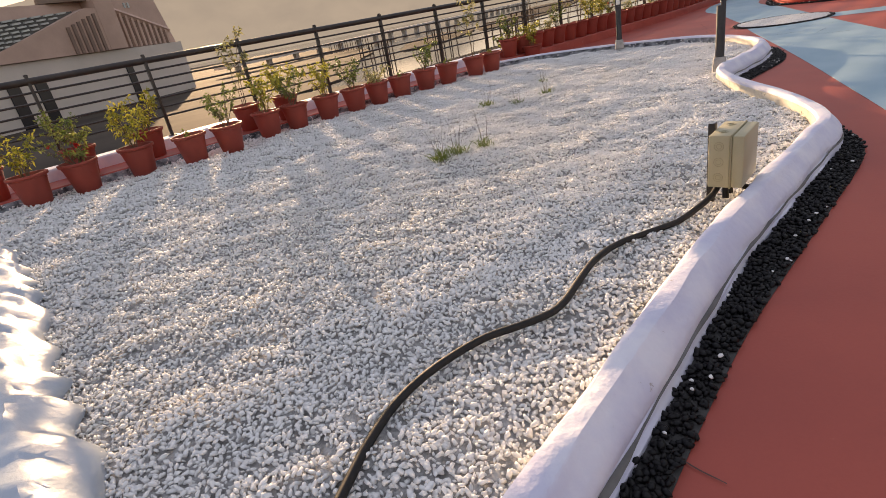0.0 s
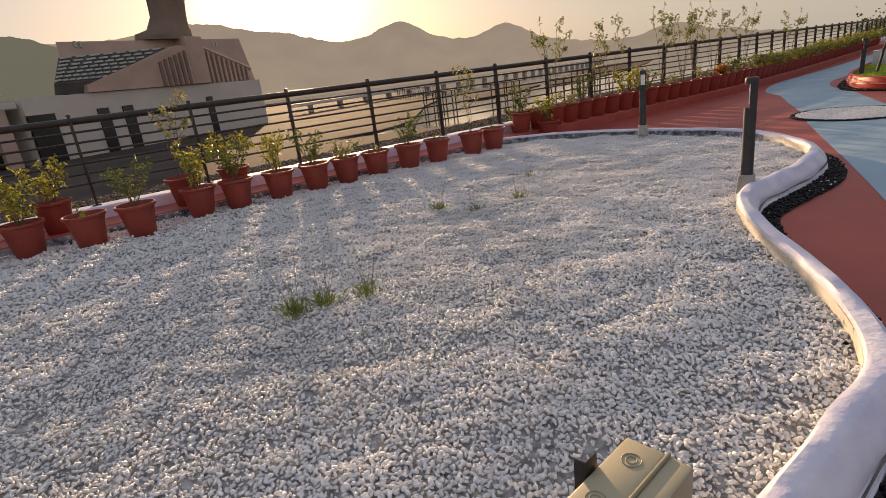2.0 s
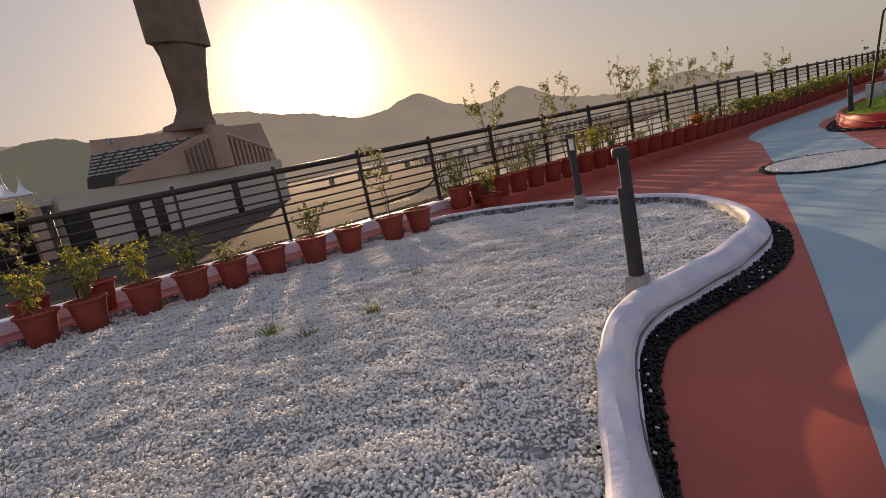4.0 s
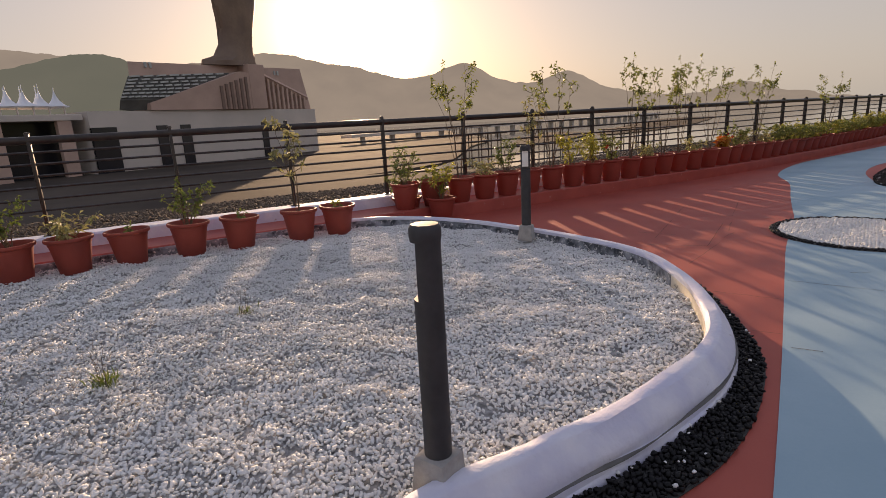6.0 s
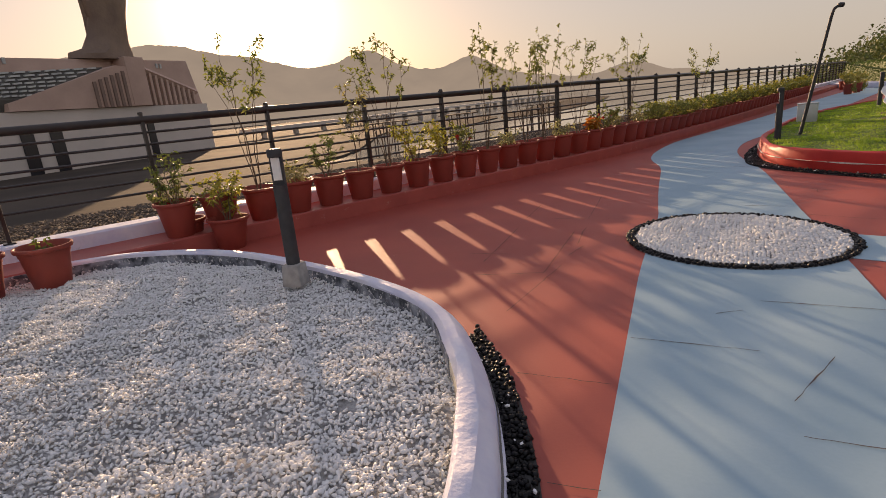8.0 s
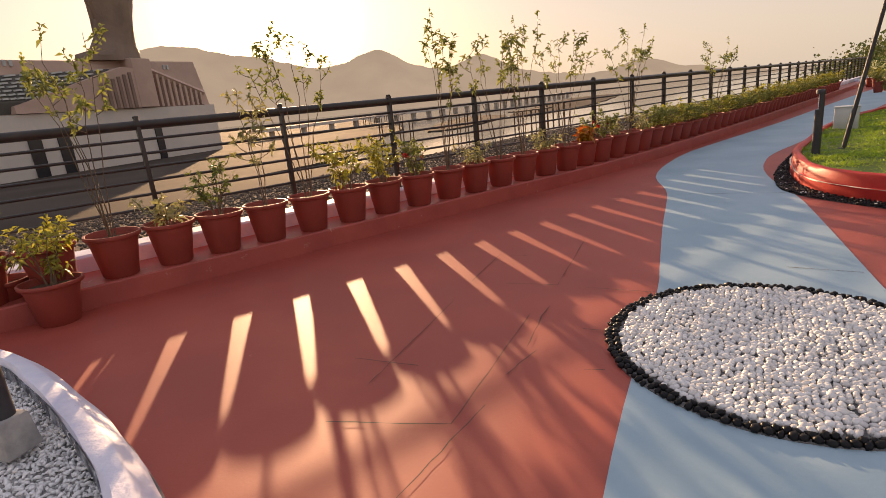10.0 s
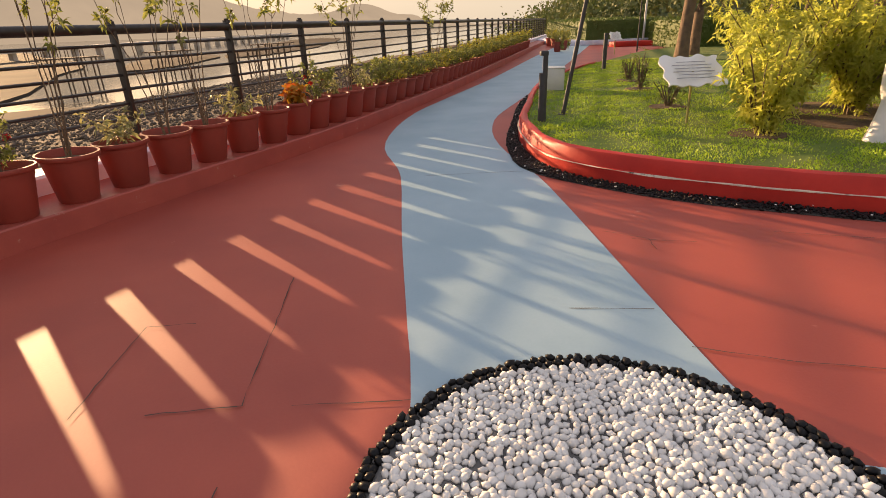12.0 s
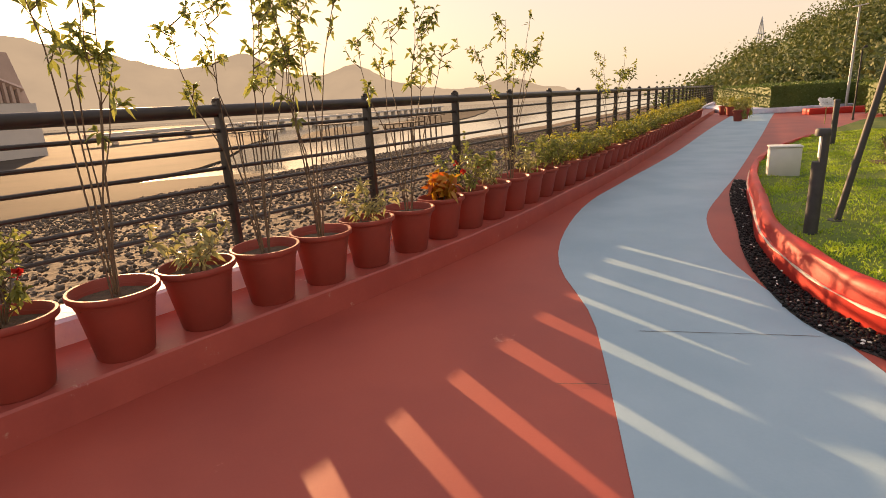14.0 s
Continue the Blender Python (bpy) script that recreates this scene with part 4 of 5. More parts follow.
def potted(kind, seed, label):
    rng = np.random.default_rng(seed)
    root = thing("potted_plant", pose(0, 0, -50), label, "potted plant", "plant pots along the railing")
    pot_body(root)
    if kind == "bushy":
        bm, lines = stems(rng, 9, 0.52, 0.28, kink=0.4)
        lines = twigs(rng, bm, lines, 34, 0.3, 0.7)
        sprays, leaf, mat, length = 420, (0.1, 1.03), LEAF_GREEN, 0.05
    elif kind == "golden":
        bm, lines = stems(rng, 8, 0.56, 0.22, kink=0.4)
        lines = twigs(rng, bm, lines, 30, 0.25, 0.7)
        sprays, leaf, mat, length = 430, (0.1, 1.03), LEAF_YELLOW, 0.062
    elif kind == "tall":
        bm, lines = stems(rng, 6, 1.82, 0.36, thick=0.006, kink=0.35)
        lines = twigs(rng, bm, lines, 30, 0.62, 0.8)
        sprays, leaf, mat, length = 400, (0.45, 1.03), LEAF_OLIVE, 0.068
    elif kind == "tall_bare":
        bm, lines = stems(rng, 3, 1.15, 0.22, thick=0.006, kink=0.3)
        lines = twigs(rng, bm, lines, 16, 0.35)
        sprays, leaf, mat, length = 230, (0.5, 1.0), LEAF_PALE, 0.07
    elif kind == "wide":
        bm, lines = stems(rng, 11, 0.50, 0.30, base=0.24, kink=0.4)
        lines = twigs(rng, bm, lines, 30, 0.3, 0.8)
        sprays, leaf, mat, length = 640, (0.0, 1.04), (LEAF_OLIVE if seed % 2 else LEAF_YELLOW), 0.06
    elif kind == "wispy":
        bm, lines = stems(rng, 9, 0.36, 0.28, thick=0.0035, kink=0.4)
        sprays, leaf, mat, length = 190, (0.3, 1.0), LEAF_PALE, 0.085
    elif kind == "croton":
        bm, lines = stems(rng, 6, 0.30, 0.14)
        sprays, leaf, mat, length = 130, (0.3, 1.0), LEAF_CROTON, 0.12
    elif kind == "rose":
        bm, lines = stems(rng, 10, 0.46, 0.34, kink=0.4)
        lines = twigs(rng, bm, lines, 40, 0.2, 0.8)
        sprays, leaf, mat, length = 560, (0.1, 1.0), LEAF_OLIVE, 0.045
    else:
        bm, lines = stems(rng, 2, 0.14, 0.05, thick=0.004)
        sprays, leaf, mat, length = 26, (0.3, 1.0), LEAF_GREEN, 0.06
    part("stem", bm, BARK, root, "thin brown shoots")
    at, way = along_lines(rng, lines, sprays, *leaf)
    way = way / np.linalg.norm(way, axis=1)[:, None] * 0.45 + rng.normal(0, 0.75, way.shape)
    v, f = leaves(rng, at, way, length * rng.uniform(0.6, 1.25, sprays), length * (0.26 if kind in ("croton", "rose") else 0.13 if kind == "wispy" else 0.19), 0.3)
    # unseen low leaves added behind the pot to block sun between pots
    if kind == "wide":
        a, r = rng.uniform(0.1, 3.04, 230), rng.uniform(0.19, 0.29, 230)
        low = np.column_stack((np.cos(a) * r, np.sin(a) * r, rng.uniform(0.13, 0.42, 230)))
        w, g = leaves(rng, low, rng.normal(0, 0.6, (230, 3)) + np.array([0, 0, -0.4]), length * rng.uniform(0.8, 1.5, 230), length * 0.26, 0.4)
        v, f = np.concatenate((v, w)), np.concatenate((f, g + len(v)))
    ob = bulk("foliage", v, f, mat, root)
    tagged(ob, kind="stuff")
    if kind == "rose":
        for k in range(3):
            p = lines[k][-1]
            v, f = leaves(rng, np.repeat(p[None], 16, axis=0), rng.normal(0, 1, (16, 3)) + np.array([0, 0, 0.6]), 0.035, 0.013, 0.0)
            bulk("flower", v, f, FLOWER, root, "red blossom")
    return root


KINDS = {
    "bushy": [potted("bushy", 1, "leafy green shrub in a terracotta-red pot"), potted("bushy", 2, "leafy green shrub in a terracotta-red pot")],
    "golden": [potted("golden", 3, "yellow-green leafy shrub in a terracotta-red pot"), potted("golden", 4, "yellow-green leafy shrub in a terracotta-red pot")],
    "tall": [potted("tall", 5, "tall thin-stemmed plant with leaf tufts in a red pot"), potted("tall", 6, "tall thin-stemmed plant with leaf tufts in a red pot"), potted("tall", 16, "tall thin-stemmed plant with leaf tufts in a red pot")],
    "bare": [potted("tall_bare", 7, "tall sparse pale plant in a terracotta-red pot")],
    "wispy": [potted("wispy", 8, "wispy pale low plant in a terracotta-red pot"), potted("wispy", 9, "wispy pale low plant in a terracotta-red pot")],
    "croton": [potted("croton", 10, "orange-red croton in a terracotta-red pot")],
    "rose": [potted("rose", 12, "flowering rose bush with red blossom in a red pot")],
    "wide": [potted("wide", 21, "broad bushy olive-green shrub in a red pot"), potted("wide", 22, "broad bushy yellow-green shrub in a red pot"), potted("wide", 23, "broad bushy olive-green shrub in a red pot")],
    "seedling": [potted("seedling", 13, "nearly empty red pot with a small seedling")],
}
USED = set()


def stand(kind, place, z, seed, grow=1.0, yaw=None):
    rng = np.random.default_rng(900 + seed)
    options = KINDS[kind]
    source = options[seed % len(options)]
    m = pose(place[0], place[1], z, rng.normal(0, 0.8), rng.normal(0, 0.8), rng.uniform(0, 360) if yaw is None else yaw + rng.normal(0, 12)) @ Matrix.Diagonal((1, 1, grow, 1))
    if source.name in USED:
        copy_thing(source, m)
    else:
        USED.add(source.name)
        source.matrix_basis = m


def s_of(x):
    """Metres along the straight railing for a plan x, seen at the pots' offset."""
    return (x - 7.64 - 0.613 * 0.6) / 0.790


BED_POTS = [(-4.0, "golden", 1.0), (-3.6, "rose", 1.0), (-3.1, "golden", 1.0), (-2.66, "seedling", 1.3), (-2.28, "bushy", 1.32), (-1.72, "golden", 1.0), (-1.36, "bushy", 1.0), (-0.93, "golden", 1.0), (-0.52, "bushy", 1.0), (-0.15, "wispy", 1.0), (0.24, "seedling", 1.0), (0.68, "bushy", 1.0), (1.08, "seedling", 1.04), (1.60, "bare", 1.1), (1.96, "seedling", 1.1)]
for k, (x, kind, out) in enumerate(BED_POTS):
    stand(kind, rail_at((x - 7.64 - 0.613 * 0.93) / 0.790 - 0.04, out)[0], 0.075, k)
BACK_POTS = [(-4.5, "golden"), (-3.75, "bushy"), (-3.1, "golden"), (-2.0, "bare"), (-1.5, "golden")]
for k, (x, kind) in enumerate(BACK_POTS):
    stand(kind, rail_at(s_of(x), 0.52)[0], LEDGE_Z, 20 + k)
LEDGE_POTS = [(-6.80, "bushy"), (-6.36, "seedling"), (-5.92, "tall"), (-5.49, "wispy"), (-5.07, "bushy"), (-4.63, "bare"), (-4.18, "tall"), (-3.73, "golden"), (-3.29, "golden"), (-2.85, "rose"), (-2.40, "tall"), (-1.96, "wispy"), (-1.52, "tall"), (-1.09, "tall"), (-0.65, "wispy"), (-0.20, "tall")]
for k, (s, kind) in enumerate(LEDGE_POTS):
    stand(kind, rail_at(s, 0.59)[0], LEDGE_Z, 40 + k)
stand("golden", (3.12, 12.62), 0.0, 77, 0.9)
stand("rose", (2.62, 12.75), 0.0, 78, 0.9)
far_kinds = ["croton", "rose", "wispy", "tall", "wispy", "wide", "wide", "wide", "wide", "wide", "wide", "wide", "tall", "wide", "wide", "wide"]
for k in range(50):
    stand(far_kinds[k] if k < len(far_kinds) else ("wide", "wide", "wide", "wide", "golden")[k % 5], rail_at(0.23 + k * 0.42, 0.57)[0], LEDGE_Z, 60 + k, 1.0 if k < 5 else 0.92, math.degrees(rail_at(0.23 + k * 0.42, 0.57)[1]))


# ---- bollards, lamp post, boxes, cables ----
def bollard(m, label, plinth=True):
    root = thing("bollard_light", m, label, "bollard light", "bollard lights")
    if plinth:
        bm = bmesh.new()
        box(bm, (0.15, 0.15, 0.16), (0, 0, 0.07), bevel=0.015)
        for v in bm.verts:
            v.co.xy *= 1.0 - 0.18 * (v.co.z + 0.01) / 0.16
        part("plinth", bm, CONCRETE, root, "rough concrete footing")
    bm = bmesh.new()
    r = 0.047
    tube(bm, [(0, 0, 0.1), (0, 0, 0.70)], r, 20)
    part("post", bm, BOLLARD_METAL, root)
    bm = bmesh.new()
    rings = []
    for z in (0.70, 0.74, 0.86, 0.90):
        ring = []
        for k in range(16):
            a = radians(-96 + 192 * k / 15)
            ring.append(bm.verts.new((r * math.cos(a), r * math.sin(a), z)))
        rings.append(ring)
    for a, b in zip(rings, rings[1:]):
        for k in range(15):
            bm.faces.new((a[k], a[k + 1], b[k + 1], b[k]))
        bm.faces.new((a[15], a[0], b[0], b[15]))
    part("light_shield", bm, BOLLARD_METAL, root)
    bm = bmesh.new()
    box(bm, (0.010, 0.062, 0.15), (-0.009, 0, 0.805), bevel=0.003)
    part("diffuser", bm, OPAL, root, "pale lamp window")
    bm = bmesh.new()
    lathe(bm, [(0, 0.885), (r * 1.02, 0.885), (r * 1.08, 0.90), (r * 1.08, 0.925), (r * 0.9, 0.938), (0, 0.94)], 24)
    part("cap", bm, BOLLARD_METAL, root)
    return root


bollard(pose(3.93, 7.03, 0.10, 0, 0, -28), "dark grey bollard light on a concrete footing in the gravel")
bollard(pose(4.26, 10.77, 0.13, 0, 0, 75), "dark grey bollard light beside the far kerb of the gravel")
bollard(pose(10.73, 15.62, 0.06, 0, 0, -40), "dark grey bollard light at the lawn's corner")
bollard(pose(16.1, 20.2, 0.06, 0, 0, 200), "dark grey bollard light further along the lawn edge")


def lamp_post(at, tall, label, lean=(0.0, 0.0)):
    root = thing("garden_lamp", pose(at[0], at[1], LAWN_Z - 0.01), label, "garden lamp", "garden lamps")
    bm = bmesh.new()
    tube(bm, [(0, 0, -0.05), (lean[0] * 0.93, lean[1] * 0.93, tall * 0.93), (lean[0] * 0.965 + 0.012, lean[1] * 0.965 - 0.004, tall * 0.965), (lean[0] + 0.05, lean[1] - 0.018, tall * 0.985)], [0.027, 0.022, 0.021, 0.02], 12)
    part("pole", bm, BOLLARD_METAL, root)
    bm = bmesh.new()
    lathe(bm, [(0, -0.035), (0.035, -0.03), (0.05, -0.005), (0.047, 0.022), (0.02, 0.037), (0, 0.04)], 16, (lean[0] + 0.075, lean[1] - 0.028, tall * 0.985))
    part("lamp_head", bm, BOLLARD_METAL, root)
    bm = bmesh.new()
    lathe(bm, [(0, 0), (0.06, 0), (0.06, 0.015), (0, 0.02)], 14)
    part("base_plate", bm, BOLLARD_METAL, root)


lamp_post((11.24, 15.86), 1.93, "slim dark garden lamp post leaning on the lawn", (0.25, -0.17))
lamp_post((22.5, 25.2), 2.0, "slim dark garden lamp post far along the walk")


def street_lamp(at, tall):
    root = thing("street_lamp", pose(at[0], at[1], 0), "tall pale street lamp with a flat head far along the walk", "street lamp")
    bm = bmesh.new()
    tube(bm, [(0, 0, 0), (0, 0, tall)], [0.06, 0.04], 10)
    part("pole", bm, CABINET, root)
    bm = bmesh.new()
    box(bm, (0.7, 0.16, 0.05), (0.05, 0, tall), (0, -8, 0), 0.015)
    part("lamp_head", bm, CABINET, root)


street_lamp((30.2, 32.0), 4.3)


def junction_box():
    """Moulded box on a steel bracket, beside the kerb."""
    root = thing("junction_box", pose(1.90, 3.40, 0.085, 0, 0, 45), "beige plastic electrical junction box on a steel bracket", "junction box")
    bm = bmesh.new()
    box(bm, (0.29, 0.10, 0.27), (0, 0.055, 0.25), bevel=0.008)
    part("body", bm, BEIGE, root)
    bm = bmesh.new()
    box(bm, (0.298, 0.008, 0.278), (0, 0.001, 0.25), bevel=0.003)
    part("seam", bm, BEIGE_DARK, root)
    bm = bmesh.new()
    box(bm, (0.285, 0.055, 0.265), (0, -0.030, 0.25), bevel=0.007)
    part("lid", bm, BEIGE, root, "deep plain lid")
    for z in (0.17, 0.25, 0.33):
        for x, turn in ((-0.146, 90), (0.146, 90)):
            bm = bmesh.new()
            for r in (0.022, 0.012):
                pts = [(x, 0.055 + r * math.cos(a), z + r * math.sin(a)) for a in np.linspace(0, 6.283, 25)]
                tube(bm, pts, 0.0012, 4, cap=False)
            part("knockout", bm, BEIGE_DARK, root)
    for x in (-0.075, 0.075):
        bm = bmesh.new()
        for r in (0.022, 0.012):
            tube(bm, [(x + r * math.cos(a), 0.055 + r * math.sin(a), 0.386) for a in np.linspace(0, 6.283, 25)], 0.0012, 4, cap=False)
        part("knockout", bm, BEIGE_DARK, root)
    bm = bmesh.new()
    box(bm, (0.045, 0.005, 0.43), (-0.005, 0.110, 0.20), bevel=0.001)
    box(bm, (0.005, 0.030, 0.43), (-0.026, 0.124, 0.20), bevel=0.001)
    part("bracket", bm, RAIL_METAL, root, "dark steel angle bracket")
    for x in (-0.05, 0.03):
        bm = bmesh.new()
        tube(bm, [(x, 0.04, 0.13), (x, 0.04, 0.09), (x - 0.01, 0.035, 0.03)], 0.016, 10)
        part("gland", bm, RUBBER, root)


junction_box()


def cable(points, thick, label):
    bm = bmesh.new()
    pts = spline([p[:2] for p in points], 0.04)
    share = np.linspace(0, len(points) - 1, len(pts))
    zs = np.interp(share, range(len(points)), [p[2] for p in points])
    tube(bm, [(p[0], p[1], z + 0.004 * noise.noise((p[0] * 6, p[1] * 6, 1))) for p, z in zip(pts, zs)], thick, 10)
    tagged(part("cable", bm, RUBBER), label, "cable")


cable([(-0.35, 1.2, 0.115), (-0.2, 1.65, 0.115), (-0.10, 1.94, 0.115), (-0.02, 2.14, 0.115), (0.07, 2.29, 0.115), (0.22, 2.44, 0.115), (0.40, 2.54, 0.115), (0.63, 2.60, 0.115), (0.75, 2.69, 0.115), (0.97, 2.97, 0.115), (1.16, 3.11, 0.115), (1.48, 3.20, 0.115), (1.70, 3.32, 0.118), (1.80, 3.40, 0.15), (1.84, 3.42, 0.2)], 0.0155, "thick black cable lying across the white gravel")
cable([(1.92, 3.46, 0.2), (1.96, 3.44, 0.14), (2.02, 3.40, 0.12), (2.08, 3.42, 0.11)], 0.0155, "short black cable between junction box and kerb")


def tarp():
    """A crumpled sheet lying on the gravel's near corner."""
    bm = bmesh.new()
    edge = spline([(-0.55, 1.2), (-0.62, 1.62), (-0.74, 2.01), (-0.95, 2.29), (-1.27, 2.70), (-1.58, 3.12), (-2.15, 3.95), (-3.11, 5.15)], 0.035)
    nor = normals(edge)
    rows = []
    for j in range(34):
        row = []
        for i, (p, q) in enumerate(zip(edge, nor)):
            d = j * 0.035
            scallop = 0.03 * math.sin(i * 0.55 + 1.7 * math.sin(i * 0.13)) * max(0, 1 - j / 7)
            x, y = p + q * (d + scallop)
            crumple = abs(noise.noise((x * 5, y * 5, 2))) * 0.07 + abs(noise.noise((x * 13, y * 13, 8))) * 0.035
            row.append(bm.verts.new((x, y, 0.095 + 0.13 * min(1, d / 0.16) + crumple * min(1, d / 0.06) + (0.01 if j else 0))))
        rows.append(row)
    for a, b in zip(rows, rows[1:]):
        for i in range(len(a) - 1):
            bm.faces.new((a[i], a[i + 1], b[i + 1], b[i]))
    ob = part("plastic_sheet", bm, TARP)
    solid = ob.modifiers.new("thickness", "SOLIDIFY")
    solid.thickness = 0.003
    tagged(ob, "crumpled white plastic sheet over the gravel's edge", "plastic sheet")


tarp()


def tuft(at, n, tall, seed):
    rng = np.random.default_rng(seed)
    pts = np.column_stack((rng.normal(0, 0.035, (n, 2)), np.zeros(n)))
    way = rng.normal(0, 0.42, (n, 3))
    way[:, 2] = 1
    v, f = leaves(rng, pts, way, tall * rng.uniform(0.4, 1.1, n), 0.0035, 0.25)
    root = thing("grass_tuft", pose(at[0], at[1], 0.085), "small weedy grass tuft growing in the white gravel", "grass tuft", "grass tufts in the gravel")
    tagged(bulk("foliage", v, f, LEAF_GREEN, root), kind="stuff")
    bm, _ = stems(rng, 6, tall * 2.3, tall * 0.6, base=0, thick=0.0016)
    part("stalk", bm, BARK, root, "dry thin stalks")


for k, (x, y, n, h) in enumerate(((0.48, 5.36, 90, 0.19), (0.64, 5.47, 80, 0.18), (0.90, 5.55, 60, 0.17), (1.27, 7.58, 80, 0.15), (1.62, 7.42, 46, 0.11), (2.06, 7.70, 64, 0.13), (2.28, 8.75, 30, 0.11))):
    tuft((x, y), n, h, 300 + k)


# ---- lawn things ----
def sign(at, turn, label, wide=0.64, deep=0.42, tall=0.56):
    root = thing("garden_sign", pose(at[0], at[1], LAWN_Z - 0.01, 0, 0, turn), label, "garden sign")
    bm = bmesh.new()
    n, m = 24, 12
    grid = [[bm.verts.new(((i / n - 0.5) * wide + 0.018 * math.sin(j * 1.15), (j / m - 0.5) * deep + 0.016 * math.sin(i * 0.9), 0.012 * math.sin(i * 0.5))) for i in range(n + 1)] for j in range(m + 1)]
    for j in range(m):
        for i in range(n):
            bm.faces.new((grid[j][i], grid[j][i + 1], grid[j + 1][i + 1], grid[j + 1][i]))
    low = bmesh.ops.extrude_face_region(bm, geom=list(bm.faces))
    bmesh.ops.translate(bm, verts=[v for v in low["geom"] if isinstance(v, bmesh.types.BMVert)], vec=(0, 0, -0.014))
    bmesh.ops.recalc_face_normals(bm, faces=bm.faces)
    bmesh.ops.transform(bm, matrix=pose(0, 0, tall, 40, 0, 0), verts=bm.verts)
    board = part("board", bm, BOARD, root, "wavy-edged white board")
    for k in range(6):
        bm = bmesh.new()
        w = wide * (0.5, 0.68, 0.62, 0.7, 0.55, 0.66)[k]
        box(bm, (w, 0.009, 0.001), (0, 0.11 - 0.045 * k, 0.0145))
        bmesh.ops.transform(bm, matrix=pose(0, 0, tall, 40, 0, 0), verts=bm.verts)
        part("text_line", bm, SIGN_INK, board, smooth=False)
    bm = bmesh.new()
    tube(bm, [(0, -0.02, -0.03), (0, 0.0, tall - 0.005)], 0.013, 8)
    part("stake", bm, LEAF_PALE, root, "pale green stake")


sign((11.85, 14.53), -24, "wavy white garden sign board on a thin stake")
sign((20.6, 24.4), -30, "small white garden sign near the red planter", 0.35, 0.35, 0.55)


def face_sculpture():
    """A narrow abstract head on a long neck, as one plain shape."""
    bm = bmesh.new()
    rings = []
    outline = np.array([(0, 0, 0.105, 0.10), (0.12, 0.008, 0.082, 0.08), (0.26, 0.02, 0.068, 0.066), (0.36, 0.03, 0.066, 0.068), (0.40, 0.035, 0.085, 0.085), (0.46, 0.04, 0.105, 0.10), (0.56, 0.045, 0.12, 0.108), (0.66, 0.05, 0.127, 0.11), (0.74, 0.055, 0.122, 0.10), (0.79, 0.06, 0.10, 0.08), (0.81, 0.06, 0.05, 0.04)])
    for z in np.concatenate((np.linspace(0, 0.38, 12), np.linspace(0.395, 0.78, 48), (0.79, 0.80, 0.81))):
        cx, w, d = (float(np.interp(z, outline[:, 0], outline[:, i])) for i in (1, 2, 3))
        ring = []
        for k in range(48):
            a = 2 * math.pi * k / 48
            front, across = max(0, -math.sin(a)), math.cos(a)
            nose = 0.042 * bell(across, 0, 0.17) * front * (bell(z, 0.555, 0.028) + 0.55 * bell(z, 0.60, 0.045))
            brow = 0.012 * front * bell(z, 0.655, 0.014) - 0.020 * front * bell(z, 0.622, 0.018) * (bell(across, 0.42, 0.2) + bell(across, -0.42, 0.2))
            lips = 0.013 * bell(across, 0, 0.36) * front * (bell(z, 0.497, 0.010) + bell(z, 0.474, 0.010)) - 0.008 * front * bell(z, 0.4855, 0.005) * bell(across, 0, 0.4)
            chin = 0.012 * front * bell(across, 0, 0.4) * bell(z, 0.43, 0.016)
            ring.append(bm.verts.new((cx + w * across, d * math.sin(a) - nose - brow - lips - chin, z)))
        rings.append(ring)
    for a, b in zip(rings, rings[1:]):
        for k in range(48):
            bm.faces.new((a[k], a[(k + 1) % 48], b[(k + 1) % 48], b[k]))
    bm.faces.new(rings[-1])
    bm.faces.new(rings[0][::-1])
    ob = part("sculpture", bm, STONE_WHITE)
    ob.matrix_basis = pose(12.35, 12.93, LAWN_Z - 0.01, 0, 0, -35)
    tagged(ob, "white stone abstract head sculpture on a long neck", "sculpture")


face_sculpture()


def utility_box():
    root = thing("utility_box", pose(12.80, 17.95, LAWN_Z - 0.01, 0, 0, -38), "pale grey utility cabinet standing on the lawn's edge", "utility box")
    bm = bmesh.new()
    box(bm, (0.34, 0.24, 0.36), (0, 0, 0.18), bevel=0.02)
    part("body", bm, CABINET, root)
    bm = bmesh.new()
    box(bm, (0.36, 0.26, 0.02), (0, 0, 0.365), bevel=0.008)
    part("lid", bm, CABINET, root)


utility_box()


def shrub(at, tall, wide, seed, count, mat, label, name="shrub", length=0.095):
    rng = np.random.default_rng(seed)
    root = thing(name, pose(at[0], at[1], LAWN_Z - 0.02), label, name, "shrubs on the lawn")
    bm, lines = stems(rng, 16, tall * 0.95, wide, base=0.0, thick=0.014)
    part("stem", bm, BARK, root)
    tips, way = along_lines(rng, lines, count // 9, 0.16, 1.03)
    tips = tips + rng.normal(0, 0.06, tips.shape)
    at_ = np.repeat(tips, 9, axis=0) + rng.normal(0, 0.015, (len(tips) * 9, 3))
    ways = rng.normal(0, 0.8, (len(at_), 3)) + np.array([0, 0, 0.55])
    v, f = leaves(rng, at_, ways, length * rng.uniform(0.6, 1.3, len(at_)), length * 0.125, 0.4)
    tagged(bulk("foliage", v, f, mat, root), kind="stuff")


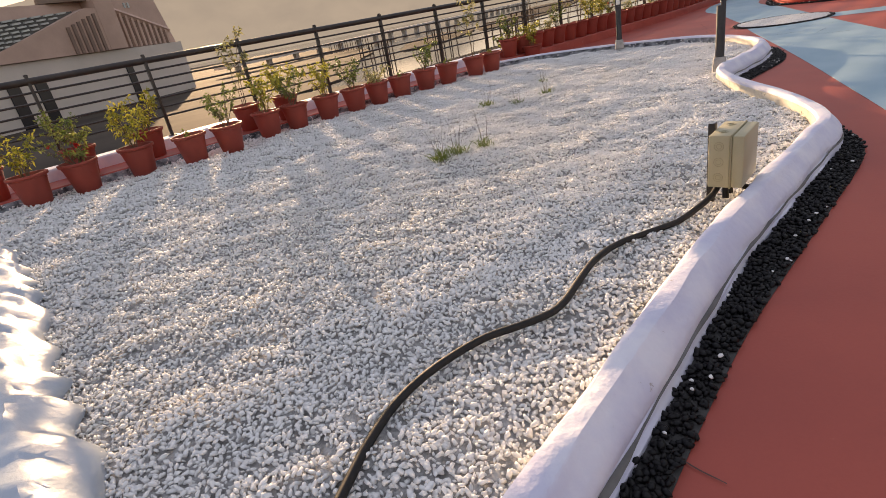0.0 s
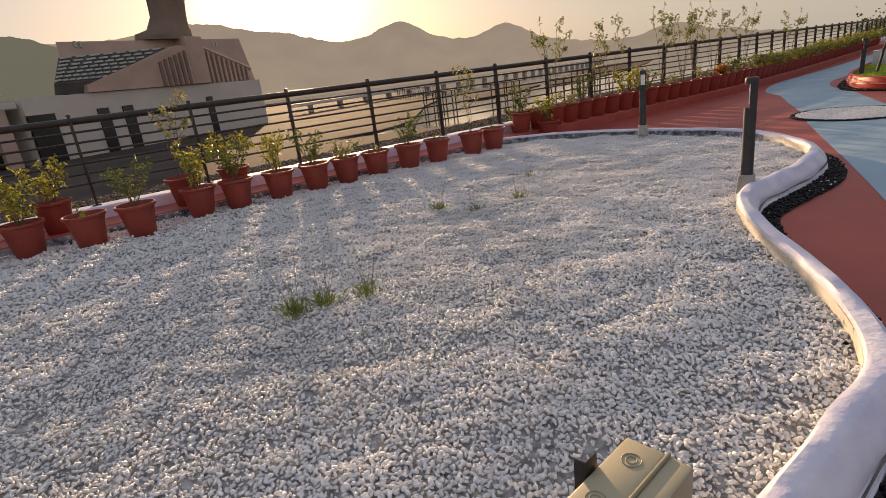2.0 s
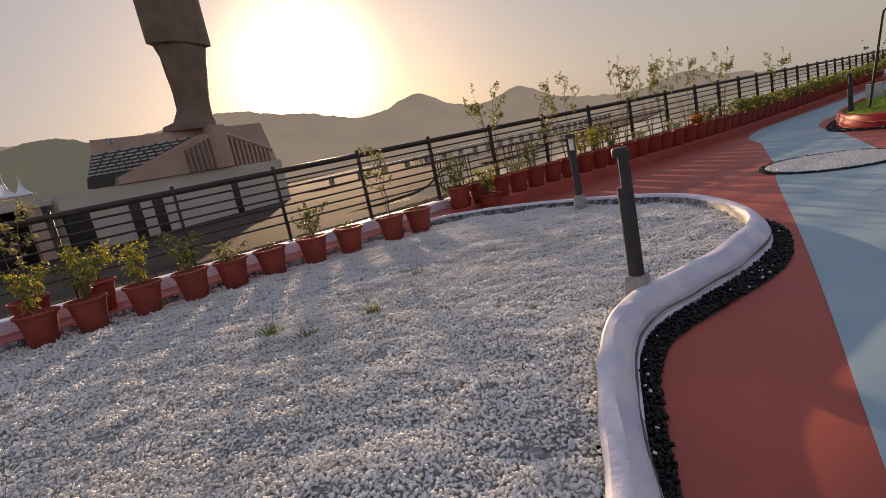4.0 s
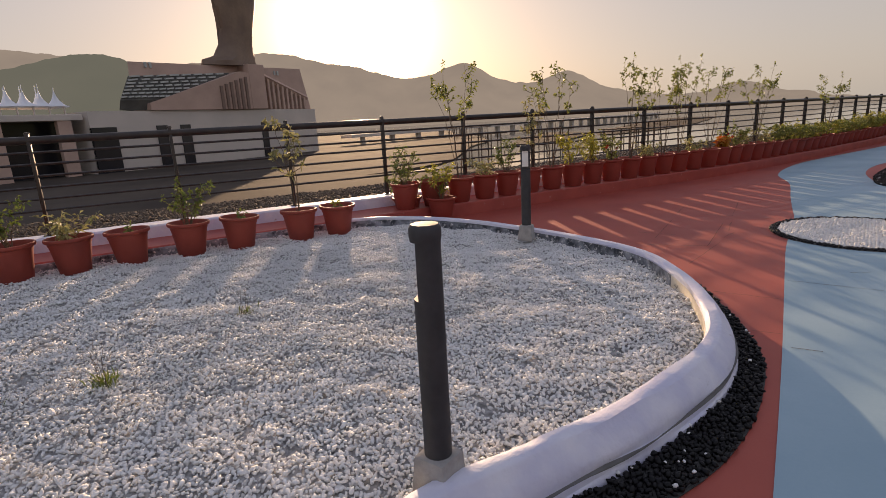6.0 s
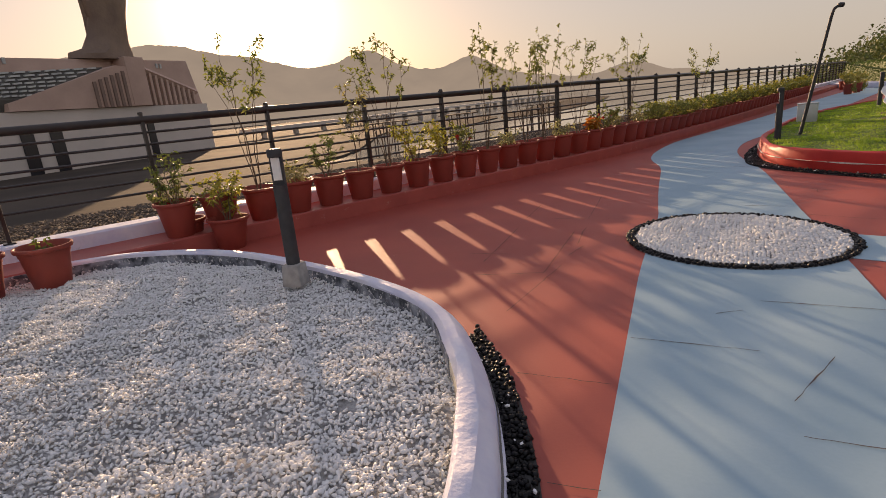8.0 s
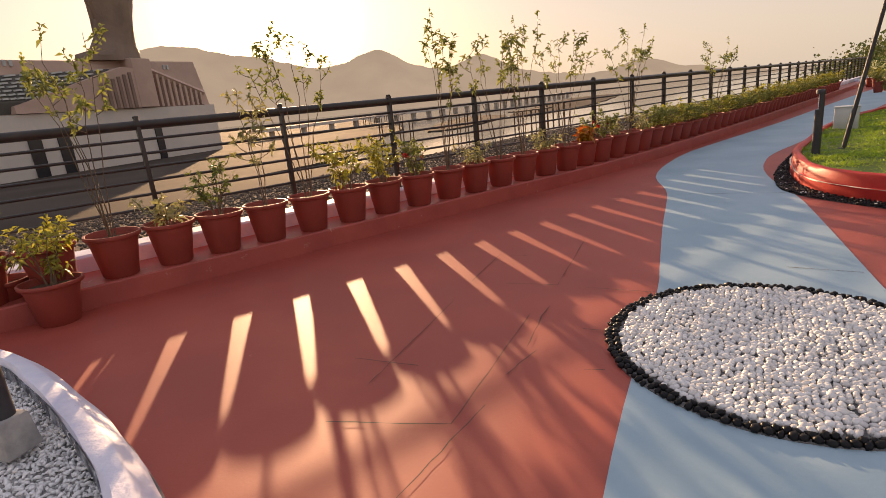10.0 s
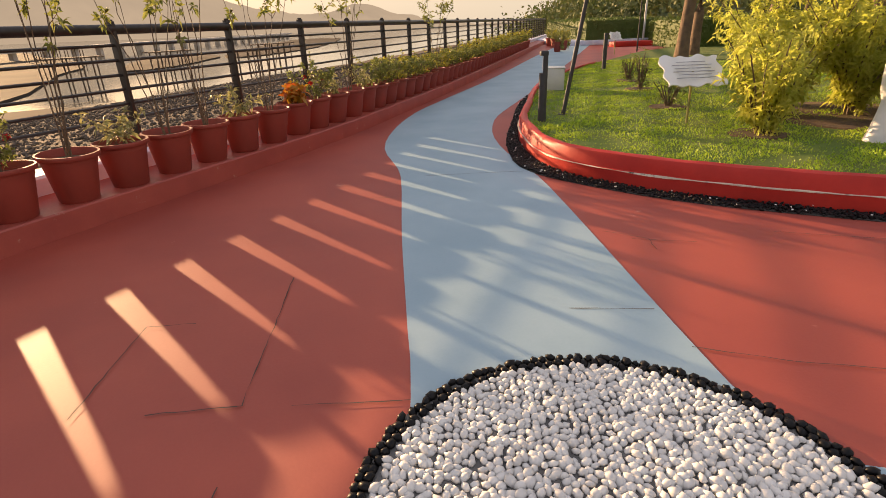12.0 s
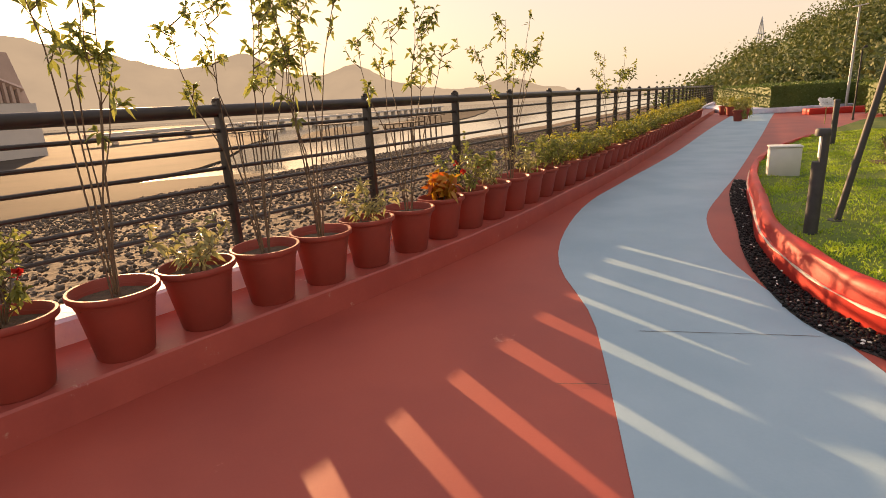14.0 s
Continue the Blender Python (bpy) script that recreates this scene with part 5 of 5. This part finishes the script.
shrub((11.85, 13.70), 0.95, 0.38, 41, 2700, SHRUB_LEAF, "feathery yellow-green shrub on bare brown stems")
for k, (x, y, h) in enumerate(((12.9, 14.15, 1.25), (13.5, 13.75, 1.35), (14.1, 13.3, 1.45), (13.6, 14.9, 1.35), (14.6, 14.1, 1.5), (14.9, 12.6, 1.5), (15.6, 11.7, 1.4), (15.4, 13.6, 1.6), (13.25, 12.75, 1.15), (13.95, 12.15, 1.25))):
    shrub((x, y), h * 1.1, 0.72, 50 + k, 6600, SHRUB_LEAF, "dense feathery yellow-green shrub beside the lawn")
shrub((12.6, 15.4), 0.42, 0.20, 71, 260, LEAF_GREEN, "small sparse shrub in a bare soil ring", length=0.07)
shrub((13.78, 16.97), 0.62, 0.16, 72, 320, LEAF_GREEN, "small dark shrub in a bare soil ring", length=0.07)
shrub((14.6, 18.0), 0.5, 0.16, 73, 260, LEAF_GREEN, "small dark shrub in a bare soil ring", length=0.07)
for x, y, r in ((11.85, 13.70, 0.26), (12.6, 15.4, 0.24), (13.78, 16.97, 0.24), (14.6, 18.0, 0.24), (13.6, 13.7, 1.0)):
    bm = bmesh.new()
    lathe(bm, [(r, -0.01), (r * 0.97, 0.012), (r * 0.5, 0.02), (0, 0.016)], 22)
    for v in bm.verts:
        v.co.xy *= 1 + 0.12 * noise.noise(v.co * 5 + Vector((x, y, 0)))
    ob = part("soil_ring", bm, SOIL)
    ob.matrix_basis = pose(x, y, LAWN_Z + 0.004)
    tagged(ob, "bare brown planting soil in the lawn", "soil", kind="structure")


def tree(at, tall, seed, thick=0.13, crown=True, lean=(0, 0)):
    rng = np.random.default_rng(seed)
    root = thing("tree", pose(at[0], at[1], 0.1), "tall tree with a rough brown trunk and loose crown", "tree", "trees behind the lawn")
    bm = bmesh.new()
    pts = [(lean[0] * t * tall + 0.06 * math.sin(t * 5 + seed), lean[1] * t * tall, t * tall * 0.8) for t in np.linspace(0, 1, 9)]
    tube(bm, pts, [thick * (1.25 if k == 0 else 1 - 0.06 * k) for k in range(9)], 12)
    part("trunk", bm, TRUNK, root)
    tips = []
    for k in range(9):
        a, h = rng.uniform(0, 6.283), rng.uniform(0.5, 0.8)
        p = Vector((lean[0] * h * tall, lean[1] * h * tall, h * tall))
        q = p + Vector((math.cos(a) * tall * 0.28, math.sin(a) * tall * 0.28, tall * rng.uniform(0.05, 0.22)))
        bm = bmesh.new()
        tube(bm, [p, p.lerp(q, 0.5) + Vector((0, 0, 0.15)), q], [thick * 0.4, thick * 0.25, thick * 0.08], 7)
        part("limb", bm, TRUNK, root)
        tips += [p.lerp(q, t) for t in (0.5, 0.7, 0.85, 1.0)]
    centre = np.array([tuple(t) for t in tips])
    n = 2600
    at_ = centre[rng.integers(len(centre), size=n)] + rng.normal(0, tall * 0.06, (n, 3))
    v, f = leaves(rng, at_, rng.normal(0, 1, (n, 3)), 0.17 * rng.uniform(0.6, 1.3, n), 0.05, 0.3)
    tagged(bulk("crown", v, f, WOODS, root), kind="stuff")


for k, (x, y, h, t, lean) in enumerate(((19.6, 20.9, 6.0, 0.17, (0.04, 0.02)), (21.2, 21.8, 6.4, 0.15, (0.0, 0.02)), (17.3, 15.6, 5.2, 0.11, (0.08, -0.02)), (25.5, 21.2, 6.5, 0.15, (0, 0)), (29, 24.5, 7.0, 0.16, (0.02, 0)), (24.2, 17.0, 6.2, 0.14, (0, 0.02)), (21.5, 12.6, 6, 0.14, (0, 0)))):
    tree((x, y), h, 80 + k, t, True, lean)


def hedge(outline, low, high, label, seed, mat=HEDGE):
    """A clipped hedge: a twiggy core and a coat of small leaves."""
    rng = np.random.default_rng(seed)
    bm = bmesh.new()
    slab(bm, outline, high - 0.06, high - low - 0.06)
    core = part("hedge", bm, mat, smooth=False)
    tagged(core, label, "hedge", "hedges along the walk")
    pts = np.array(outline)
    x0, y0, x1, y1 = pts[:, 0].min(), pts[:, 1].min(), pts[:, 0].max(), pts[:, 1].max()
    n = 9000
    top = np.column_stack((rng.uniform(x0, x1, n), rng.uniform(y0, y1, n), high + rng.normal(-0.04, 0.05, n)))
    top = top[inside(top, outline)]
    sides = []
    for i in range(len(outline)):
        a, b = np.array(outline[i]), np.array(outline[(i + 1) % len(outline)])
        m = int(np.linalg.norm(b - a) * (high - low) * 220)
        t = rng.random(m)[:, None]
        sides.append(np.column_stack((a + (b - a) * t + rng.normal(0, 0.04, (m, 2)), rng.uniform(low, high, m))))
    at_ = np.concatenate([top] + sides)
    v, f = leaves(rng, at_, rng.normal(0, 1, (len(at_), 3)), 0.10, 0.032, 0.2)
    tagged(bulk("foliage", v, f, mat, core), kind="stuff")


hedge([(27.6, 33.5), (32.0, 32.3), (35.0, 39.0), (31, 41.0)], 0.25, 1.25, "dark clipped hedge on a white plinth", 91)
hedge([(29.5, 31.0), (35, 28.2), (38, 31), (33, 33.5)], 0.1, 1.1, "bright green clipped hedge behind the red planter", 92, LEAF_GREEN)
hedge([(24.6, 24.4), (31.5, 22.2), (33.5, 25.0), (27, 28.5)], 0.1, 1.2, "green shrub border behind the lawn", 93)
hedge([(23.5, 19.2), (29.0, 14.5), (32, 17.5), (27.5, 22.2)], 0.1, 1.5, "green shrub border behind the lawn", 94)
hedge([(18.5, 12.5), (22.0, 8.6), (26, 11.5), (22.6, 16.6)], 0.1, 1.6, "green shrub border behind the yellow shrubs", 95)


def planter(name, at, size, turn, mat, label):
    bm = bmesh.new()
    box(bm, size, (0, 0, size[2] / 2), bevel=0.03)
    ob = part(name, bm, mat)
    ob.matrix_basis = pose(at[0], at[1], 0.0, 0, 0, turn)
    tagged(ob, label, "planter")


planter("planter", (30.6, 36.6), (5.6, 8.0, 0.25), -22, WHITE_PAINT, "low white plinth under the clipped hedge")
planter("planter", (28.6, 30.4), (0.6, 3.4, 0.24), 68, RED_KERB, "bright red long planter trough by the hedge")
for k, (x, y) in enumerate(((23.0, 30.2), (24.0, 31.0), (24.9, 32.0), (22.4, 32.6), (23.6, 33.8), (25.6, 33.6), (26.4, 35.0))):
    stand("wide", (x, y), 0.0, 140 + k, 1.25)


# ---- wooded hill, pylon ----
def wooded_hill():
    rng = np.random.default_rng(21)
    n = 60
    gx, gy = np.meshgrid(np.linspace(0, 1, n), np.linspace(0, 1, n))
    u, w = gx.ravel(), gy.ravel()
    bearing = np.radians(36.5 + u * 62)
    r = 62 + w * 110
    rise = np.clip((u - 0.015) / 0.24, 0, 1) ** 0.8 * 30 + 16 * np.clip((u - 0.2) / 0.8, 0, 1)
    z = -3.0 + rise * (w ** 0.75) * 0.86 + np.array([1.4 * noise.noise((a * 9, b * 6, 0)) for a, b in zip(u, w)]) * w
    pts = np.column_stack((7 + np.sin(bearing) * r, 12.4 + np.cos(bearing) * r, z))
    idx = np.arange(n * n).reshape(n, n)
    f = np.stack((idx[:-1, :-1], idx[:-1, 1:], idx[1:, 1:], idx[1:, :-1]), axis=2).reshape(-1, 4)
    hill = bulk("wooded_hill", pts, f, WOODS)
    tagged(hill, "steep wooded green hill beside the walk", "hill", kind="structure")
    crowns = rng.integers(len(pts), size=900)
    at_ = []
    for c in crowns:
        size = rng.uniform(1.3, 2.8)
        at_.append(pts[c] + np.array([0, 0, size * 0.9]) + rng.normal(0, 1, (105, 3)) * np.array([size * 0.6, size * 0.6, size * 0.5]))
    at_ = np.concatenate(at_)
    v, f = leaves(rng, at_, rng.normal(0, 1, at_.shape), rng.uniform(0.3, 0.7, len(at_)), 0.2, 0.2)
    tagged(bulk("woods", v, f, WOODS, hill), "dense tree crowns on the hillside", kind="stuff")


wooded_hill()


def pylon():
    root = thing("pylon", pose(150, 166, 3, 0, 0, 20), "grey steel lattice power pylon on the hill", "pylon")
    for sx, sy in ((-1, -1), (1, -1), (1, 1), (-1, 1)):
        bm = bmesh.new()
        tube(bm, [(sx * 2.4, sy * 2.4, -6), (sx * 0.5, sy * 0.5, 15), (0, 0, 19)], 0.14, 5)
        part("leg", bm, CABINET, root)
    for z, w in ((8, 2.4), (11, 3.4), (14, 2.6)):
        bm = bmesh.new()
        box(bm, (w * 2, 0.25, 0.25), (0, 0, z))
        part("cross_arm", bm, CABINET, root, smooth=False)


pylon()


# ---- loose stones: last ----
def gravel_bed():
    rng = np.random.default_rng(31)

    def height(pts):
        return np.array([0.084 + 0.030 * noise.noise((p[0] * 1.9, p[1] * 2.6, 0)) + 0.024 * noise.noise((p[0] * 6, p[1] * 8.5, 4)) for p in pts])

    step = 0.05
    gx, gy = np.meshgrid(np.arange(-7, 5.6, step), np.arange(0, 13.5, step))
    pts = np.column_stack((gx.ravel(), gy.ravel()))
    idx = np.arange(gx.size).reshape(gx.shape)
    quads = np.stack((idx[:-1, :-1], idx[:-1, 1:], idx[1:, 1:], idx[1:, :-1]), axis=2).reshape(-1, 4)
    quads = quads[inside(pts[quads].mean(axis=1), BED)]
    used, quads = np.unique(quads, return_inverse=True)
    pts = pts[used]
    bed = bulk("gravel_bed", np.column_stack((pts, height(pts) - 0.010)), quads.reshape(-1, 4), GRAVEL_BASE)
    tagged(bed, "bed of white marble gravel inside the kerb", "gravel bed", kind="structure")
    line = KERB_LINE[::5]

    def field(step, low, high):
        xs, ys = np.arange(-7, 5.5, step), np.arange(0, 13.5, step)
        gx, gy = np.meshgrid(xs, ys)
        pts = np.column_stack((gx.ravel(), gy.ravel())) + rng.uniform(-0.5, 0.5, (gx.size, 2)) * step
        pts = pts[inside(pts, BED)]
        d = distance(pts, line)
        pts = pts[(d > max(low, 0.008)) & (d <= high)]
        # chips thin out here so the darkened base reads as shaded pockets
        bare = np.array([noise.noise((p[0] * 9, p[1] * 9, 2)) + 0.6 * noise.noise((p[0] * 3, p[1] * 3, 6)) for p in pts])
        return pts[rng.random(len(pts)) > 0.02 + 0.75 * np.clip((bare - 0.42) / 0.25, 0, 1)]

    near = field(0.0162, 0, 1.3)
    wide = field(0.0172, 1.3, 2.7)
    mid = field(0.022, 2.7, 4.3)
    far = field(0.029, 4.3, 99)
    order = np.argsort(np.hypot(near[:, 0] - 1.0, near[:, 1] - 3.2))
    single, near = near[order[:300]], near[order[300:]]
    for pts, size, shape in ((near, 0.0108, (ICO, ICO_FACES)), (wide, 0.0125, (OCT, OCT_FACES)), (mid, 0.0155, (OCT, OCT_FACES)), (far, 0.0205, (OCT, OCT_FACES))):
        s = size * rng.uniform(0.55, 1.4, len(pts))
        v, f = stones(rng, np.column_stack((pts, height(pts) + rng.uniform(-0.007, 0.013, len(pts)))), s * 1.12, 0.5, shape, tilt=0.5, rough=0.2, slim=(0.42, 0.72))
        tagged(bulk("gravel", v, f, GRAVEL, bed, smooth=False), "white marble chips", kind="stuff")
    meshes = [pebble_mesh("stone", 400 + k, 0.0115 * (0.8 + 0.1 * k), 0.62, GRAVEL_ONE) for k in range(5)]
    pieces("stone", meshes, np.column_stack((single, height(single) + 0.003)), rng, bed)


def black_channel(name, outline, size, step, label, spot):
    rng = np.random.default_rng(len(outline))
    bm = bmesh.new()
    slab(bm, outline, 0.006, 0.004)
    base = part(name, bm, DARK_MORTAR, smooth=False)
    tagged(base, label, "pebble strip", kind="structure")
    o = np.array(outline)
    gx, gy = np.meshgrid(np.arange(o[:, 0].min(), o[:, 0].max(), step), np.arange(o[:, 1].min(), o[:, 1].max(), step))
    pts = np.column_stack((gx.ravel(), gy.ravel())) + rng.uniform(-0.4, 0.4, (gx.size, 2)) * step
    pts = pts[inside(pts, outline)]
    order = np.argsort(np.hypot(pts[:, 0] - spot[0], pts[:, 1] - spot[1]))
    single, rest = pts[order[:300]], pts[order[300:]]
    v, f = stones(rng, np.column_stack((rest, rng.uniform(0.008, 0.026, len(rest)))), size * rng.uniform(0.7, 1.2, len(rest)), 0.6)
    tagged(bulk("black_gravel", v, f, PEBBLE_BLACK, base), "black pebbles", kind="stuff")
    strewn = pts[rng.random(len(pts)) < 0.025]
    v, f = stones(rng, np.column_stack((strewn, rng.uniform(0.026, 0.034, len(strewn)))), rng.uniform(0.006, 0.013, len(strewn)), 0.6)
    tagged(bulk("white_chips", v, f, GRAVEL, base), "stray white marble chips", kind="stuff")
    meshes = [pebble_mesh("pebble", 500 + k, size * (0.8 + 0.1 * k), 0.6, PEBBLE_BLACK_ONE) for k in range(5)]
    pieces("pebble", meshes, np.column_stack((single, rng.uniform(0.010, 0.024, len(single)))), rng, base)


def pebble_circle():
    rng = np.random.default_rng(33)
    cx, cy, radius = 7.65, 11.28, 0.815
    bm = bmesh.new()
    lathe(bm, [(radius, 0.001), (radius, 0.010), (0, 0.010)], 64)
    base = part("pebble_circle", bm, MORTAR, smooth=False)
    base.matrix_basis = pose(cx, cy, 0)
    tagged(base, "round panel of white pebbles with a black pebble border", "pebble circle", kind="structure")
    step = 0.0318
    gx, gy = np.meshgrid(np.arange(-radius, radius, step), np.arange(-radius, radius, step * 0.87))
    gx[::2] += step / 2
    pts = np.column_stack((gx.ravel(), gy.ravel())) + rng.normal(0, step * 0.14, (gx.size, 2))
    r = np.hypot(pts[:, 0], pts[:, 1])
    white = pts[r < radius - 0.065]
    order = np.argsort(np.hypot(white[:, 0] + 0.5, white[:, 1] + 0.1))
    single, rest = white[order[:300]], white[order[300:]]
    v, f = stones(rng, np.column_stack((rest, rng.uniform(0.012, 0.02, len(rest)))), 0.0238 * rng.uniform(0.75, 1.15, len(rest)), 0.7, tilt=0.25, rough=0.05)
    tagged(bulk("white_pebbles", v, f, PEBBLE_WHITE, base), "smooth white pebbles", kind="stuff")
    meshes = [pebble_mesh("pebble", 600 + k, 0.0238 * (0.82 + 0.08 * k), 0.62, PEBBLE_WHITE_ONE) for k in range(5)]
    pieces("pebble", meshes, np.column_stack((single, rng.uniform(0.012, 0.02, len(single)))), rng, base)
    meshes = [pebble_mesh("border_pebble", 700 + k, 0.024 * (0.85 + 0.08 * k), 0.62, PEBBLE_BLACK_ONE) for k in range(5)]
    border = []
    for ring, off in ((radius - 0.012, 0.0), (radius - 0.045, 0.5)):
        m = int(2 * math.pi * ring / 0.037)
        for k in range(m):
            a = 2 * math.pi * (k + off) / m
            border.append((ring * math.cos(a) + rng.normal(0, 0.004), ring * math.sin(a) + rng.normal(0, 0.004), rng.uniform(0.012, 0.02)))
    pieces("border_pebble", meshes, border[:300], rng, base)


gravel_bed()
outer = spline([(-0.45, 0.45), (0.15, 1.15), (0.74, 1.80), (1.26, 2.33), (1.70, 2.72), (2.31, 3.24), (2.98, 3.83), (3.24, 4.2), (3.42, 4.7), (3.52, 5.1), (3.63, 5.65), (3.76, 6.15), (3.95, 6.52), (4.39, 6.90), (4.86, 7.27), (5.14, 7.60), (5.36, 7.98), (5.50, 8.35), (5.57, 8.87), (5.56, 9.5), (5.46, 10.0)], 0.1)
inner = offset(KERB_LINE, -0.165)
inner = inner[inner[:, 1] < 9.95][::2]
inner = inner[inner[:, 0] > -0.5]
black_channel("pebble_strip", [tuple(p) for p in outer] + [tuple(p) for p in inner[::-1]], 0.0165, 0.0225, "strip of polished black pebbles along the white kerb", (3.6, 5.4))
outer = spline([(13.05, 19.0), (12.1, 18.0), (11.11, 16.76), (10.5, 16.0), (10.13, 15.45), (9.82, 14.87), (9.74, 14.5), (9.80, 14.05), (10.10, 13.22), (10.55, 12.52), (11.08, 11.85), (11.8, 11.08), (13.4, 9.7), (16.3, 7.2)], 0.12)
lawn_in = offset(LAWN_LINE, -0.008)
lawn_in = lawn_in[(lawn_in[:, 0] < 13.05) | (lawn_in[:, 1] < 15)]
black_channel("pebble_strip", [tuple(p) for p in outer] + [tuple(p) for p in lawn_in[::-1][::2]], 0.0165, 0.0235, "strip of black pebbles along the red lawn kerb", (9.9, 14.7))
pebble_circle()
